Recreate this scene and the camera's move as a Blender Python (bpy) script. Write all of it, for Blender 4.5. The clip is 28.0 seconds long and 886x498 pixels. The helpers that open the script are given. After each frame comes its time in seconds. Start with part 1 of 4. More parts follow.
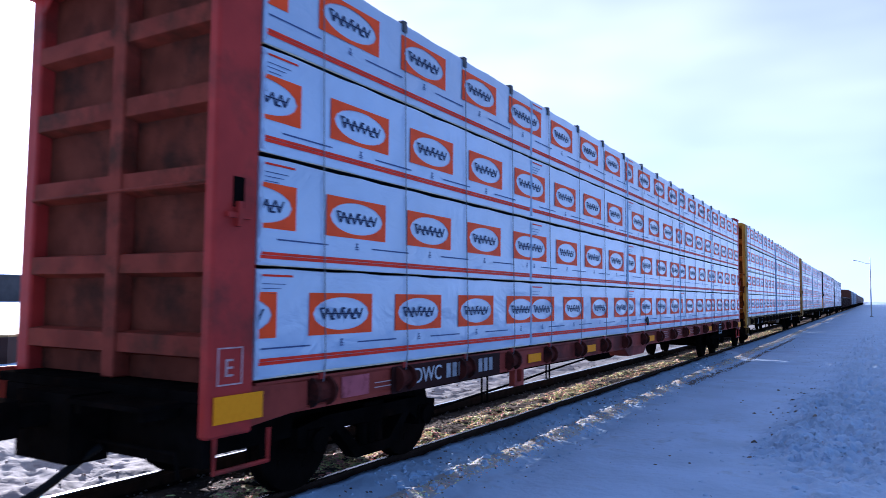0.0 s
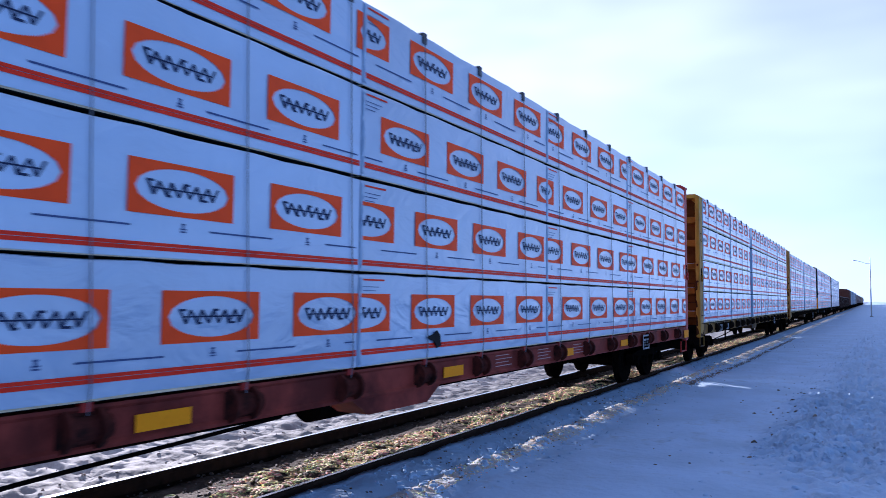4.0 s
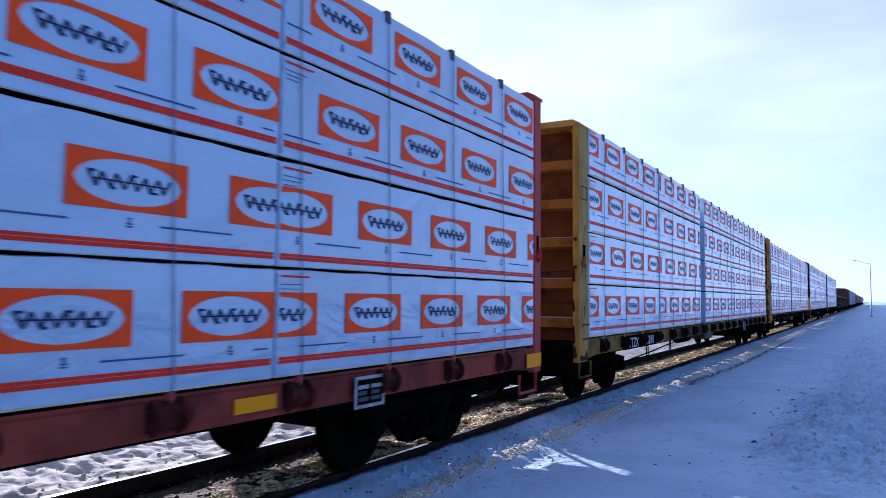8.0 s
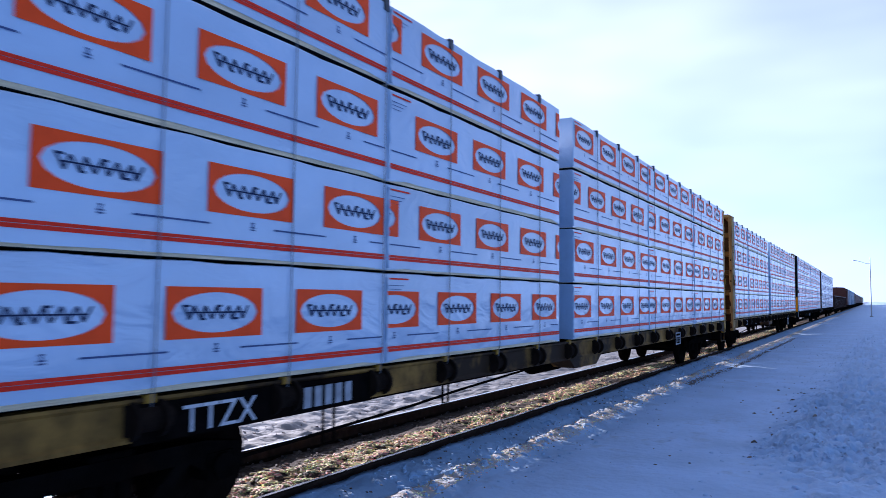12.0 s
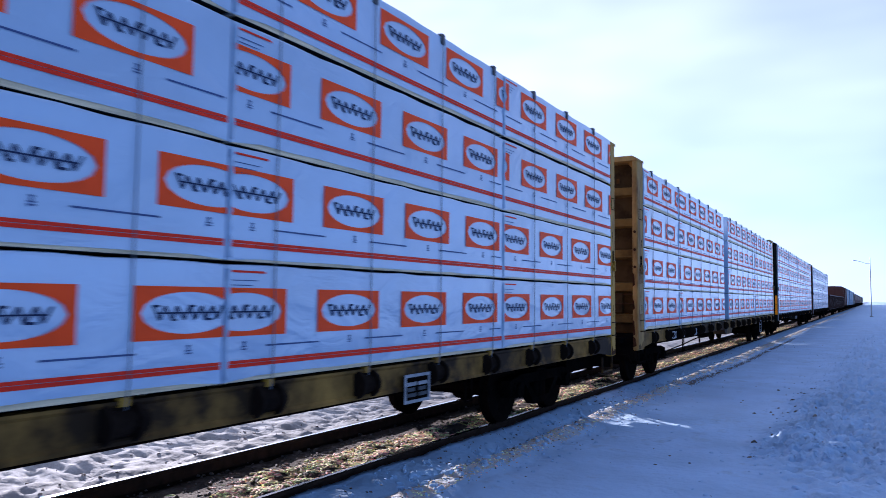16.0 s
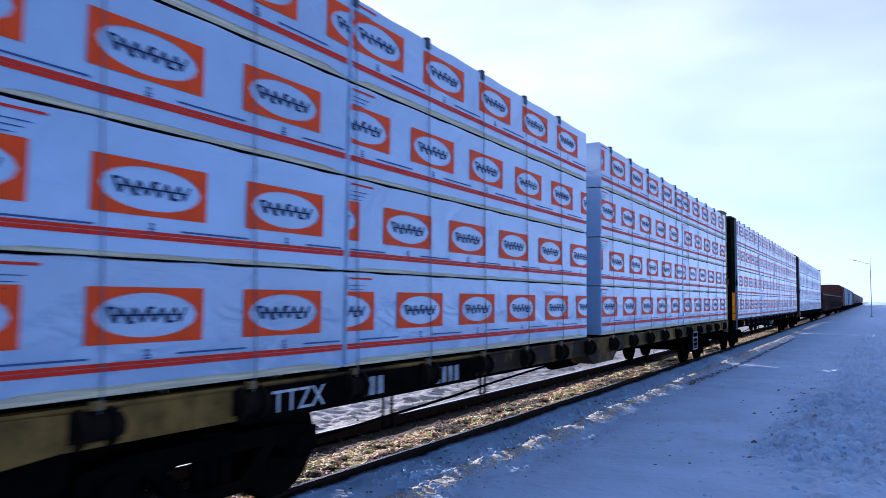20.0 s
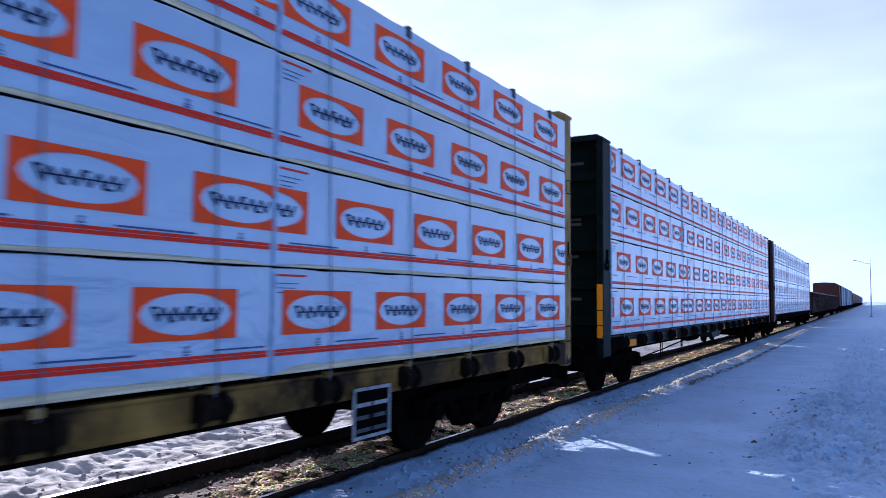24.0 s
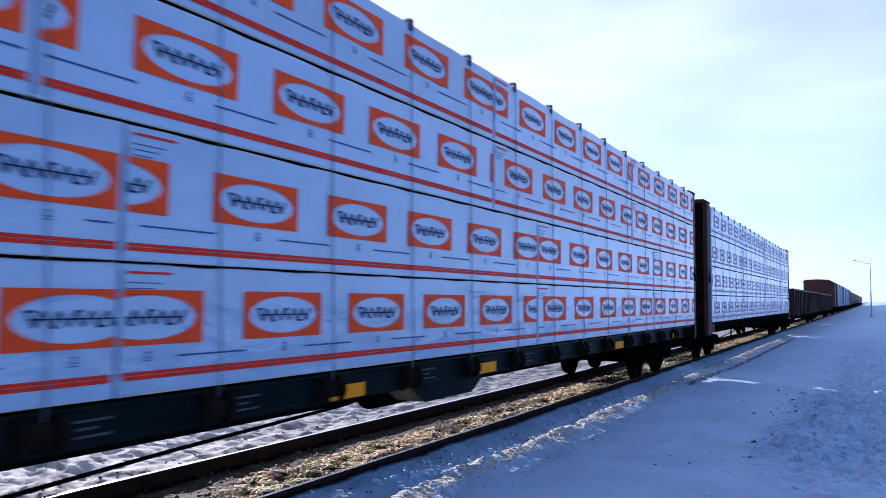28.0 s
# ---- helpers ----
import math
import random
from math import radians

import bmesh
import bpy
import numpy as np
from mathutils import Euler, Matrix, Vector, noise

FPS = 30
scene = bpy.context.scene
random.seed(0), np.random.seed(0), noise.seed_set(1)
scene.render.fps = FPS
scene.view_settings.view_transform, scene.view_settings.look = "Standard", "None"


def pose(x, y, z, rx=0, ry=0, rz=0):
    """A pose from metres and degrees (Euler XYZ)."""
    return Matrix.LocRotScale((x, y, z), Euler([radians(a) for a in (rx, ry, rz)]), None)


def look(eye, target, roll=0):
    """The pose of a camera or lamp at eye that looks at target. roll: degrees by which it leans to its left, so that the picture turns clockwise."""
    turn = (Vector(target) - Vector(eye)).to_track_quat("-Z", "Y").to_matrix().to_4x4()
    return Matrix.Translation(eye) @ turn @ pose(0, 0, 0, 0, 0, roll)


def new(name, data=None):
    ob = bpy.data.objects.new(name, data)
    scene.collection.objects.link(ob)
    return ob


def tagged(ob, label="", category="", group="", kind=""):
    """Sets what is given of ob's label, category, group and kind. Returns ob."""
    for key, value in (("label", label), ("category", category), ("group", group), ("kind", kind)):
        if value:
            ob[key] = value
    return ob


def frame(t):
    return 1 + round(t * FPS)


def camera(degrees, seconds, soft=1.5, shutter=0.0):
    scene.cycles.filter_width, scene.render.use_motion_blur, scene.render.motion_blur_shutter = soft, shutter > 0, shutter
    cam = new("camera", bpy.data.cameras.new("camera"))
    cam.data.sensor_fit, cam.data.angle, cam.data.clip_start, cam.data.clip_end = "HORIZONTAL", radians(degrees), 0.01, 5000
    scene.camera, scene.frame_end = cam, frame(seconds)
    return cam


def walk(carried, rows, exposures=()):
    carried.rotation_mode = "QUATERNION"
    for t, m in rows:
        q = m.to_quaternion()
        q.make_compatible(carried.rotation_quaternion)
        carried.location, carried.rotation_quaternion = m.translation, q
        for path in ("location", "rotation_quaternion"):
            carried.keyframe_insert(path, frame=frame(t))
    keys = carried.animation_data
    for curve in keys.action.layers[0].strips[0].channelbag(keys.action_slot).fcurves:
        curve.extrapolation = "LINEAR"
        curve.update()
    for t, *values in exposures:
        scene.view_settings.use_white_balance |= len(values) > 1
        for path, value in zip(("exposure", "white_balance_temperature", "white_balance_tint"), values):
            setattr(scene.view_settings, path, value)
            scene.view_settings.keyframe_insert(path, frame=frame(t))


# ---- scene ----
# ---- camera ----
cam = camera(63.22, 28.0, soft=0.85, shutter=0.5)
EYE = pose(5.307, 0.0, 1.730, 93.845, -0.578, 30.683)
walk(cam, [(0.0, EYE), (28.0, EYE)], exposures=[(0.0, 1.36, 4720, 24), (28.0, 1.36, 4720, 24)])

# ---- daylight: low winter sun behind the train, thin cloud veil ----
SUN_AZ, SUN_EL = 59.0, 14.05          # degrees from +Y towards -X, degrees above the horizon
SUN_DIR = Vector((-math.sin(radians(SUN_AZ)) * math.cos(radians(SUN_EL)),
                  math.cos(radians(SUN_AZ)) * math.cos(radians(SUN_EL)), math.sin(radians(SUN_EL))))


def make_world():
    w = bpy.data.worlds.new("sky")
    scene.world = w
    w.use_nodes = True
    nt = w.node_tree
    nt.nodes.clear()
    out = nt.nodes.new("ShaderNodeOutputWorld")
    bg = nt.nodes.new("ShaderNodeBackground")
    sky = nt.nodes.new("ShaderNodeTexSky")
    sky.sky_type = "NISHITA"
    sky.sun_disc = False
    sky.sun_elevation = radians(SUN_EL)
    sky.sun_rotation = radians(-SUN_AZ)
    sky.air_density, sky.dust_density, sky.ozone_density = 1.0, 1.2, 2.0
    # wisps of high cloud, drawn out along the wind
    tc = nt.nodes.new("ShaderNodeTexCoord")
    mp = nt.nodes.new("ShaderNodeMapping")
    mp.inputs["Scale"].default_value = (1.2, 2.2, 4.2)
    mp.inputs["Rotation"].default_value = (0.25, 0.6, 0.6)
    nz = nt.nodes.new("ShaderNodeTexNoise")
    nz.inputs["Scale"].default_value = 1.6
    nz.inputs["Detail"].default_value = 3.0
    nz.inputs["Roughness"].default_value = 0.55
    ramp = nt.nodes.new("ShaderNodeMapRange")
    ramp.inputs["From Min"].default_value, ramp.inputs["From Max"].default_value = 0.36, 0.78
    ramp.inputs["To Min"].default_value, ramp.inputs["To Max"].default_value = 0.40, 0.74
    mix = nt.nodes.new("ShaderNodeMix")
    mix.data_type = "RGBA"
    # the veil scatters sunlight forward: bright round the sun, dim opposite it
    dot = nt.nodes.new("ShaderNodeVectorMath")
    dot.operation = "DOT_PRODUCT"
    dot.inputs[1].default_value = SUN_DIR
    nrm = nt.nodes.new("ShaderNodeVectorMath")
    nrm.operation = "NORMALIZE"
    half = nt.nodes.new("ShaderNodeMath")
    half.operation, half.use_clamp = "MULTIPLY_ADD", True
    half.inputs[1].default_value, half.inputs[2].default_value = 0.5, 0.5
    power = nt.nodes.new("ShaderNodeMath")
    power.operation = "POWER"
    power.inputs[1].default_value = 2.2
    glow = nt.nodes.new("ShaderNodeMath")
    glow.operation = "MULTIPLY"
    glow.inputs[1].default_value = CLOUD
    veil = nt.nodes.new("ShaderNodeVectorMath")
    veil.operation = "SCALE"
    veil.inputs[0].default_value = (1.14, 1.0, 0.88)
    nt.links.new(tc.outputs["Generated"], nrm.inputs[0])
    nt.links.new(nrm.outputs["Vector"], dot.inputs[0])
    nt.links.new(dot.outputs["Value"], half.inputs[0])
    nt.links.new(half.outputs["Value"], power.inputs[0])
    nt.links.new(power.outputs["Value"], glow.inputs[0])
    # aureole close round the sun
    ring = nt.nodes.new("ShaderNodeMath")
    ring.operation = "POWER"
    ring.inputs[1].default_value = 120.0
    both = nt.nodes.new("ShaderNodeMath")
    both.operation = "MULTIPLY_ADD"
    both.inputs[1].default_value = 60.0
    nt.links.new(half.outputs["Value"], ring.inputs[0])
    nt.links.new(ring.outputs["Value"], both.inputs[0])
    # bright haze low over the horizon all round
    part_z = nt.nodes.new("ShaderNodeSeparateXYZ")
    low = nt.nodes.new("ShaderNodeMath")
    low.operation, low.use_clamp = "SUBTRACT", True
    low.inputs[0].default_value = 1.0
    thin = nt.nodes.new("ShaderNodeMath")
    thin.operation = "POWER"
    thin.inputs[1].default_value = 7.0
    haze = nt.nodes.new("ShaderNodeMath")
    haze.operation = "MULTIPLY_ADD"
    haze.inputs[1].default_value, haze.inputs[2].default_value = HAZE, FAR_SKY
    cool = nt.nodes.new("ShaderNodeVectorMath")
    cool.operation = "SCALE"
    cool.inputs[0].default_value = (0.66, 1.0, 1.42)
    sum_sky = nt.nodes.new("ShaderNodeVectorMath")
    sum_sky.operation = "ADD"
    nt.links.new(nrm.outputs["Vector"], part_z.inputs["Vector"])
    nt.links.new(part_z.outputs["Z"], low.inputs[1])
    nt.links.new(low.outputs["Value"], thin.inputs[0])
    nt.links.new(thin.outputs["Value"], haze.inputs[0])
    nt.links.new(glow.outputs["Value"], both.inputs[2])
    nt.links.new(haze.outputs["Value"], cool.inputs["Scale"])
    nt.links.new(cool.outputs["Vector"], sum_sky.inputs[1])
    nt.links.new(both.outputs["Value"], veil.inputs["Scale"])
    nt.links.new(veil.outputs["Vector"], sum_sky.inputs[0])
    nt.links.new(sum_sky.outputs["Vector"], mix.inputs["B"])
    nt.links.new(tc.outputs["Generated"], mp.inputs["Vector"])
    nt.links.new(mp.outputs["Vector"], nz.inputs["Vector"])
    nt.links.new(nz.outputs["Fac"], ramp.inputs["Value"])
    nt.links.new(ramp.outputs["Result"], mix.inputs["Factor"])
    nt.links.new(sky.outputs["Color"], mix.inputs["A"])
    nt.links.new(mix.outputs["Result"], bg.inputs["Color"])
    bg.inputs["Strength"].default_value = SKY
    nt.links.new(bg.outputs["Background"], out.inputs["Surface"])


SKY, CLOUD, HAZE, FAR_SKY = 0.038, 17.0, 10.0, 2.5
make_world()
sun_data = bpy.data.lights.new("sun", "SUN")
sun_data.energy, sun_data.angle, sun_data.color = 5.0, radians(0.55), (1.0, 0.80, 0.55)
sun = new("sun", sun_data)
sun.matrix_world = look((0, 0, 60), Vector((0, 0, 60)) - SUN_DIR)


# ---- materials ----
def material(name, base, rough=0.6, metal=0.0, var=0.15, scale=6.0, bump=0.0, bump_scale=40.0, dirt=None, dirt_amount=0.0, dirt_scale=2.0, per="", spec=0.5, stretch=(1, 1, 1), warp=0.0, hues=0.0):
    """A surface with grain at two scales, optional dirt patches and relief."""
    m = bpy.data.materials.new(name)
    m.use_nodes = True
    nt = m.node_tree
    b = nt.nodes["Principled BSDF"]
    L = nt.links.new
    tc = nt.nodes.new("ShaderNodeTexCoord")
    mp = nt.nodes.new("ShaderNodeMapping")
    mp.inputs["Scale"].default_value = stretch
    L(tc.outputs["Object"], mp.inputs["Vector"])
    n1 = nt.nodes.new("ShaderNodeTexNoise")
    n1.inputs["Scale"].default_value = scale
    n1.inputs["Detail"].default_value = 6.0
    L(mp.outputs["Vector"], n1.inputs["Vector"])
    hs = nt.nodes.new("ShaderNodeHueSaturation")
    hs.inputs["Color"].default_value = (*base, 1)
    mr = nt.nodes.new("ShaderNodeMapRange")
    mr.inputs["From Min"].default_value, mr.inputs["From Max"].default_value = 0.3, 0.7
    mr.inputs["To Min"].default_value, mr.inputs["To Max"].default_value = 1 - var, 1 + var
    L(n1.outputs["Fac"], mr.inputs["Value"])
    value = mr.outputs["Result"]
    if per:
        if per == "island":
            g = nt.nodes.new("ShaderNodeNewGeometry").outputs["Random Per Island"]
        else:
            g = nt.nodes.new("ShaderNodeObjectInfo").outputs["Random"]
        m2 = nt.nodes.new("ShaderNodeMapRange")
        lo = 0.35 if per == "island" else 0.9
        m2.inputs["To Min"].default_value, m2.inputs["To Max"].default_value = lo, 2 - lo
        L(g, m2.inputs["Value"])
        mu = nt.nodes.new("ShaderNodeMath")
        mu.operation = "MULTIPLY"
        L(value, mu.inputs[0])
        L(m2.outputs["Result"], mu.inputs[1])
        value = mu.outputs["Value"]
        if hues:                                     # each crumb its own tint
            m4 = nt.nodes.new("ShaderNodeMath")
            m4.operation = "FRACT"
            m5 = nt.nodes.new("ShaderNodeMath")
            m5.operation = "MULTIPLY"
            m5.inputs[1].default_value = 37.0
            m6 = nt.nodes.new("ShaderNodeMapRange")
            m6.inputs["To Min"].default_value, m6.inputs["To Max"].default_value = 0.5 - hues, 0.5 + hues
            L(g, m5.inputs[0])
            L(m5.outputs["Value"], m4.inputs[0])
            L(m4.outputs["Value"], m6.inputs["Value"])
            L(m6.outputs["Result"], hs.inputs["Hue"])
    L(value, hs.inputs["Value"])
    colour = hs.outputs["Color"]
    if dirt:
        n2 = nt.nodes.new("ShaderNodeTexNoise")
        n2.inputs["Scale"].default_value = dirt_scale
        n2.inputs["Detail"].default_value = 8.0
        n2.inputs["Roughness"].default_value = 0.65
        L(mp.outputs["Vector"], n2.inputs["Vector"])
        m3 = nt.nodes.new("ShaderNodeMapRange")
        m3.inputs["From Min"].default_value, m3.inputs["From Max"].default_value = 0.62 - 0.3 * dirt_amount, 0.75 - 0.2 * dirt_amount
        L(n2.outputs["Fac"], m3.inputs["Value"])
        mx = nt.nodes.new("ShaderNodeMix")
        mx.data_type = "RGBA"
        L(m3.outputs["Result"], mx.inputs["Factor"])
        L(colour, mx.inputs["A"])
        mx.inputs["B"].default_value = (*dirt, 1)
        colour = mx.outputs["Result"]
    L(colour, b.inputs["Base Color"])
    b.inputs["Roughness"].default_value = rough
    b.inputs["Metallic"].default_value = metal
    b.inputs["Specular IOR Level"].default_value = spec
    if bump:
        n3 = nt.nodes.new("ShaderNodeTexNoise")
        n3.inputs["Scale"].default_value = bump_scale
        n3.inputs["Detail"].default_value = 4.0
        n3.inputs["Distortion"].default_value = warp
        L(mp.outputs["Vector"], n3.inputs["Vector"])
        bp = nt.nodes.new("ShaderNodeBump")
        bp.inputs["Strength"].default_value = 1.0
        bp.inputs["Distance"].default_value = bump
        L(n3.outputs["Fac"], bp.inputs["Height"])
        L(bp.outputs["Normal"], b.inputs["Normal"])
    return m


RUST = (0.09, 0.04, 0.022)
M = {
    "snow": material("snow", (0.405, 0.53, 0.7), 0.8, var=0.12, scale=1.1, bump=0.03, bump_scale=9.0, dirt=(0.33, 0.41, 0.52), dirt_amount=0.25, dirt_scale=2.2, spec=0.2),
    # trampled far-side snow: dirt, plus cloud shade put into a darker colour
    "dirty_shaded_snow": material("dirty_shaded_snow", (0.235, 0.232, 0.232), 0.85, var=0.3, scale=2.5, bump=0.02, bump_scale=9.0, dirt=(0.13, 0.125, 0.125), dirt_amount=0.35, dirt_scale=5.0, spec=0.1),
    "ridge_snow": material("ridge_snow", (0.46, 0.50, 0.55), 0.85, var=0.2, scale=5.0, bump=0.03, bump_scale=14.0, dirt=(0.50, 0.40, 0.29), dirt_amount=0.6, dirt_scale=5.0, spec=0.1),
    "trackbed": material("trackbed", (0.095, 0.075, 0.062), 0.95, var=0.4, scale=6.0, bump=0.02, bump_scale=30.0, dirt=(0.15, 0.12, 0.095), dirt_amount=0.25, dirt_scale=9.0, spec=0.1),
    "straw": material("straw", (0.76, 0.6, 0.31), 0.8, var=0.3, scale=20.0, per="island", hues=0.10),
    "stone": material("stone", (0.16, 0.13, 0.11), 0.85, var=0.3, scale=20.0, per="island"),
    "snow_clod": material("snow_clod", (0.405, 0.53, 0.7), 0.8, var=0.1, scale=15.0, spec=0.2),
    "rail_side": material("rail_side", (0.035, 0.022, 0.016), 0.95, spec=0.05, var=0.3, scale=8.0, bump=0.002),
    "rail_top": material("rail_top", (0.33, 0.32, 0.31), 0.2, 0.95, var=0.1, scale=15.0, stretch=(1, 0.05, 1)),
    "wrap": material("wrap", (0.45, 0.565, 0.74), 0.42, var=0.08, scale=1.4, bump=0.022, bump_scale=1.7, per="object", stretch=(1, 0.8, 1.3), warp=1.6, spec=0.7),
    "print_orange": material("print_orange", (1.0, 0.085, 0.004), 0.5, var=0.08, scale=5.0, spec=0.2),
    "print_faint": material("print_faint", (0.50, 0.30, 0.33), 0.5, var=0.2, scale=5.0, spec=0.2),
    "print_red": material("print_red", (0.8, 0.032, 0.006), 0.5, var=0.14, scale=7.0, spec=0.2),
    "print_blue": material("print_blue", (0.09, 0.12, 0.26), 0.6, var=0.2, scale=9.0, spec=0.1),
    "cable": material("cable", (0.19, 0.2, 0.225), 0.6, var=0.2, spec=0.2),
    "print_ink": material("print_ink", (0.035, 0.045, 0.1), 0.6, spec=0.08, var=0.1, scale=9.0),
    "lumber": material("lumber", (0.82, 0.68, 0.42), 0.75, var=0.25, scale=4.0, bump=0.003, stretch=(6, 0.5, 12)),
    # black for the painted gap shade, and for the torn dark flap
    "film_back": material("film_back", (0.012, 0.012, 0.013), 0.6, var=0.2, spec=0.1),
    "strap": material("strap", (0.05, 0.052, 0.058), 0.5, var=0.2),
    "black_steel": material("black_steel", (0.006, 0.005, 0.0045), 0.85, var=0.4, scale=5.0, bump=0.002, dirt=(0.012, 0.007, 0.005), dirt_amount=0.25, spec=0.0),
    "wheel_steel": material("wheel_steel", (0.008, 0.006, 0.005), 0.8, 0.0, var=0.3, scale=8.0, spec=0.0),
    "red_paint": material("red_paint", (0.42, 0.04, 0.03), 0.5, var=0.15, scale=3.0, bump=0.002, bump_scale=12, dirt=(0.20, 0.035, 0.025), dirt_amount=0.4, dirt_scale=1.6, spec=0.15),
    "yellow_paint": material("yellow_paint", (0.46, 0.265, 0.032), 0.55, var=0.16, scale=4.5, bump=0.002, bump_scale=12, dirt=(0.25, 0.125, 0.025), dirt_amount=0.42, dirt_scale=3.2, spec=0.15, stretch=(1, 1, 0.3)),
    "pale_patch": material("pale_patch", (0.42, 0.31, 0.15), 0.7, var=0.15, scale=5.0, dirt=(0.30, 0.19, 0.07), dirt_amount=0.4, dirt_scale=4.0, spec=0.1),
    "rust_scale": material("rust_scale", (0.055, 0.026, 0.012), 0.85, var=0.3, scale=14.0, bump=0.004, bump_scale=30, spec=0.05),
    "yellow_dull": material("yellow_dull", (0.40, 0.25, 0.072), 0.6, var=0.2, scale=5.0, bump=0.002, bump_scale=12, dirt=(0.17, 0.09, 0.03), dirt_amount=0.5, dirt_scale=3.2, spec=0.12, stretch=(1, 1, 0.3)),
    "green_paint": material("green_paint", (0.004, 0.010, 0.010), 0.45, var=0.2, scale=3.0, bump=0.002, bump_scale=12, dirt=(0.016, 0.016, 0.017), dirt_amount=0.4, spec=0.04),
    # end walls: rust browns darkened for recess shade, the panel copies darker still
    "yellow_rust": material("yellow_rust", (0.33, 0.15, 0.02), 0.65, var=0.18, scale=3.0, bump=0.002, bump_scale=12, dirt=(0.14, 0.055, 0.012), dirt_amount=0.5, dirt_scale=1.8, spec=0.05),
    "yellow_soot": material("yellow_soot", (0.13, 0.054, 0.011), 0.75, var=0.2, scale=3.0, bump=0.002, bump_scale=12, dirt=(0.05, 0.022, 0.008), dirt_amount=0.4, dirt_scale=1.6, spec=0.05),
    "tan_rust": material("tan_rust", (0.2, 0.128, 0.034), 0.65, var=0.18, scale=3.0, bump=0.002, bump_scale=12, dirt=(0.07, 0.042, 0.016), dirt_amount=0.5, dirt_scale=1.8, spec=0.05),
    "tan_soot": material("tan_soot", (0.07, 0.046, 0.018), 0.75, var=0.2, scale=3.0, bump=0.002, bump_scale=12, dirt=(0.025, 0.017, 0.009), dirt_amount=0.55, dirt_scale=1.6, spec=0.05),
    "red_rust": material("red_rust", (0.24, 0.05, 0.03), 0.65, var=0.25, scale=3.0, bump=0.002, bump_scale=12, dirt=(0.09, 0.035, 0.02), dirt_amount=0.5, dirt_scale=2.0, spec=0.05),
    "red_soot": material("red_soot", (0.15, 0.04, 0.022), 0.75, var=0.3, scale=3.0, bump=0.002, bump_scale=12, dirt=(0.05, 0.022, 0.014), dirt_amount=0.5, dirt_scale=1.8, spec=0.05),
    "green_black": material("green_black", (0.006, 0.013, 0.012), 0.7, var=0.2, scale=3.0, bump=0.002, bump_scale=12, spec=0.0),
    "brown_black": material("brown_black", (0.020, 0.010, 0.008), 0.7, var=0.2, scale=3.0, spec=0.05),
    "yellow_grime": material("yellow_grime", (0.33, 0.185, 0.04), 0.65, var=0.2, scale=3.0, bump=0.002, bump_scale=12, dirt=(0.036, 0.022, 0.011), dirt_amount=0.9, dirt_scale=1.1, spec=0.08),
    "red_sill": material("red_sill", (0.3, 0.055, 0.036), 0.6, var=0.2, scale=3.0, bump=0.002, bump_scale=12, dirt=(0.11, 0.022, 0.016), dirt_amount=0.55, dirt_scale=1.1, spec=0.1),
    "faded_pink": material("faded_pink", (0.50, 0.13, 0.15), 0.65, var=0.2, scale=4.0, dirt=(0.22, 0.05, 0.05), dirt_amount=0.4, dirt_scale=6.0, spec=0.1),
    "grey_stencil": material("grey_stencil", (0.06, 0.066, 0.07), 0.7, var=0.3, scale=20.0),
    "brown_paint": material("brown_paint", (0.05, 0.022, 0.016), 0.6, var=0.2, scale=2.0, bump=0.002, bump_scale=12, dirt=(0.04, 0.025, 0.02), dirt_amount=0.4, spec=0.2),
    "boxcar_paint": material("boxcar_paint", (0.10, 0.034, 0.022), 0.6, var=0.2, scale=2.0, dirt=RUST, dirt_amount=0.4, spec=0.2),
    "white_paint": material("white_paint", (0.62, 0.66, 0.70), 0.5, var=0.1, scale=2.0, dirt=(0.2, 0.17, 0.15), dirt_amount=0.3),
    "blue_paint": material("blue_paint", (0.10, 0.20, 0.34), 0.5, var=0.15, scale=2.0, dirt=(0.15, 0.12, 0.1), dirt_amount=0.3),
    "grey_paint": material("grey_paint", (0.25, 0.25, 0.25), 0.6, var=0.15, scale=2.0, dirt=(0.1, 0.08, 0.06), dirt_amount=0.4),
    "reflector": material("reflector", (1.0, 0.36, 0.002), 0.5, var=0.05, scale=30.0, spec=0.05),
    "letter_white": material("letter_white", (0.65, 0.65, 0.66), 0.6, var=0.15, scale=12.0),
    "faded_number": material("faded_number", (0.36, 0.36, 0.37), 0.7, var=0.35, scale=10.0),
    "faded_white": material("faded_white", (0.55, 0.38, 0.36), 0.7, var=0.2, scale=12.0),
    "galvanised": material("galvanised", (0.38, 0.39, 0.40), 0.5, 0.6, var=0.15, scale=6.0),
    "building": material("building", (0.12, 0.10, 0.09), 0.8, var=0.2, scale=0.5),
    "orange_cladding": material("orange_cladding", (0.35, 0.13, 0.06), 0.7, var=0.2, scale=0.7),
    "platform_wood": material("platform_wood", (0.40, 0.24, 0.09), 0.8, var=0.2, scale=3.0, stretch=(0.3, 6, 6)),
    "name_board": material("name_board", (0.035, 0.010, 0.008), 0.7, var=0.25, scale=4.0, spec=0.1, dirt=(0.015, 0.008, 0.006), dirt_amount=0.4),
    "number_faint": material("number_faint", (0.11, 0.05, 0.012), 0.8, var=0.4, scale=12.0, spec=0.1),
    "red_grease": material("red_grease", (0.085, 0.020, 0.014), 0.85, var=0.4, scale=7.0, spec=0.1, dirt=(0.018, 0.010, 0.008), dirt_amount=0.5, dirt_scale=6.0),
    "winch_grease": material("winch_grease", (0.014, 0.009, 0.006), 0.9, var=0.4, scale=9.0, spec=0.08),
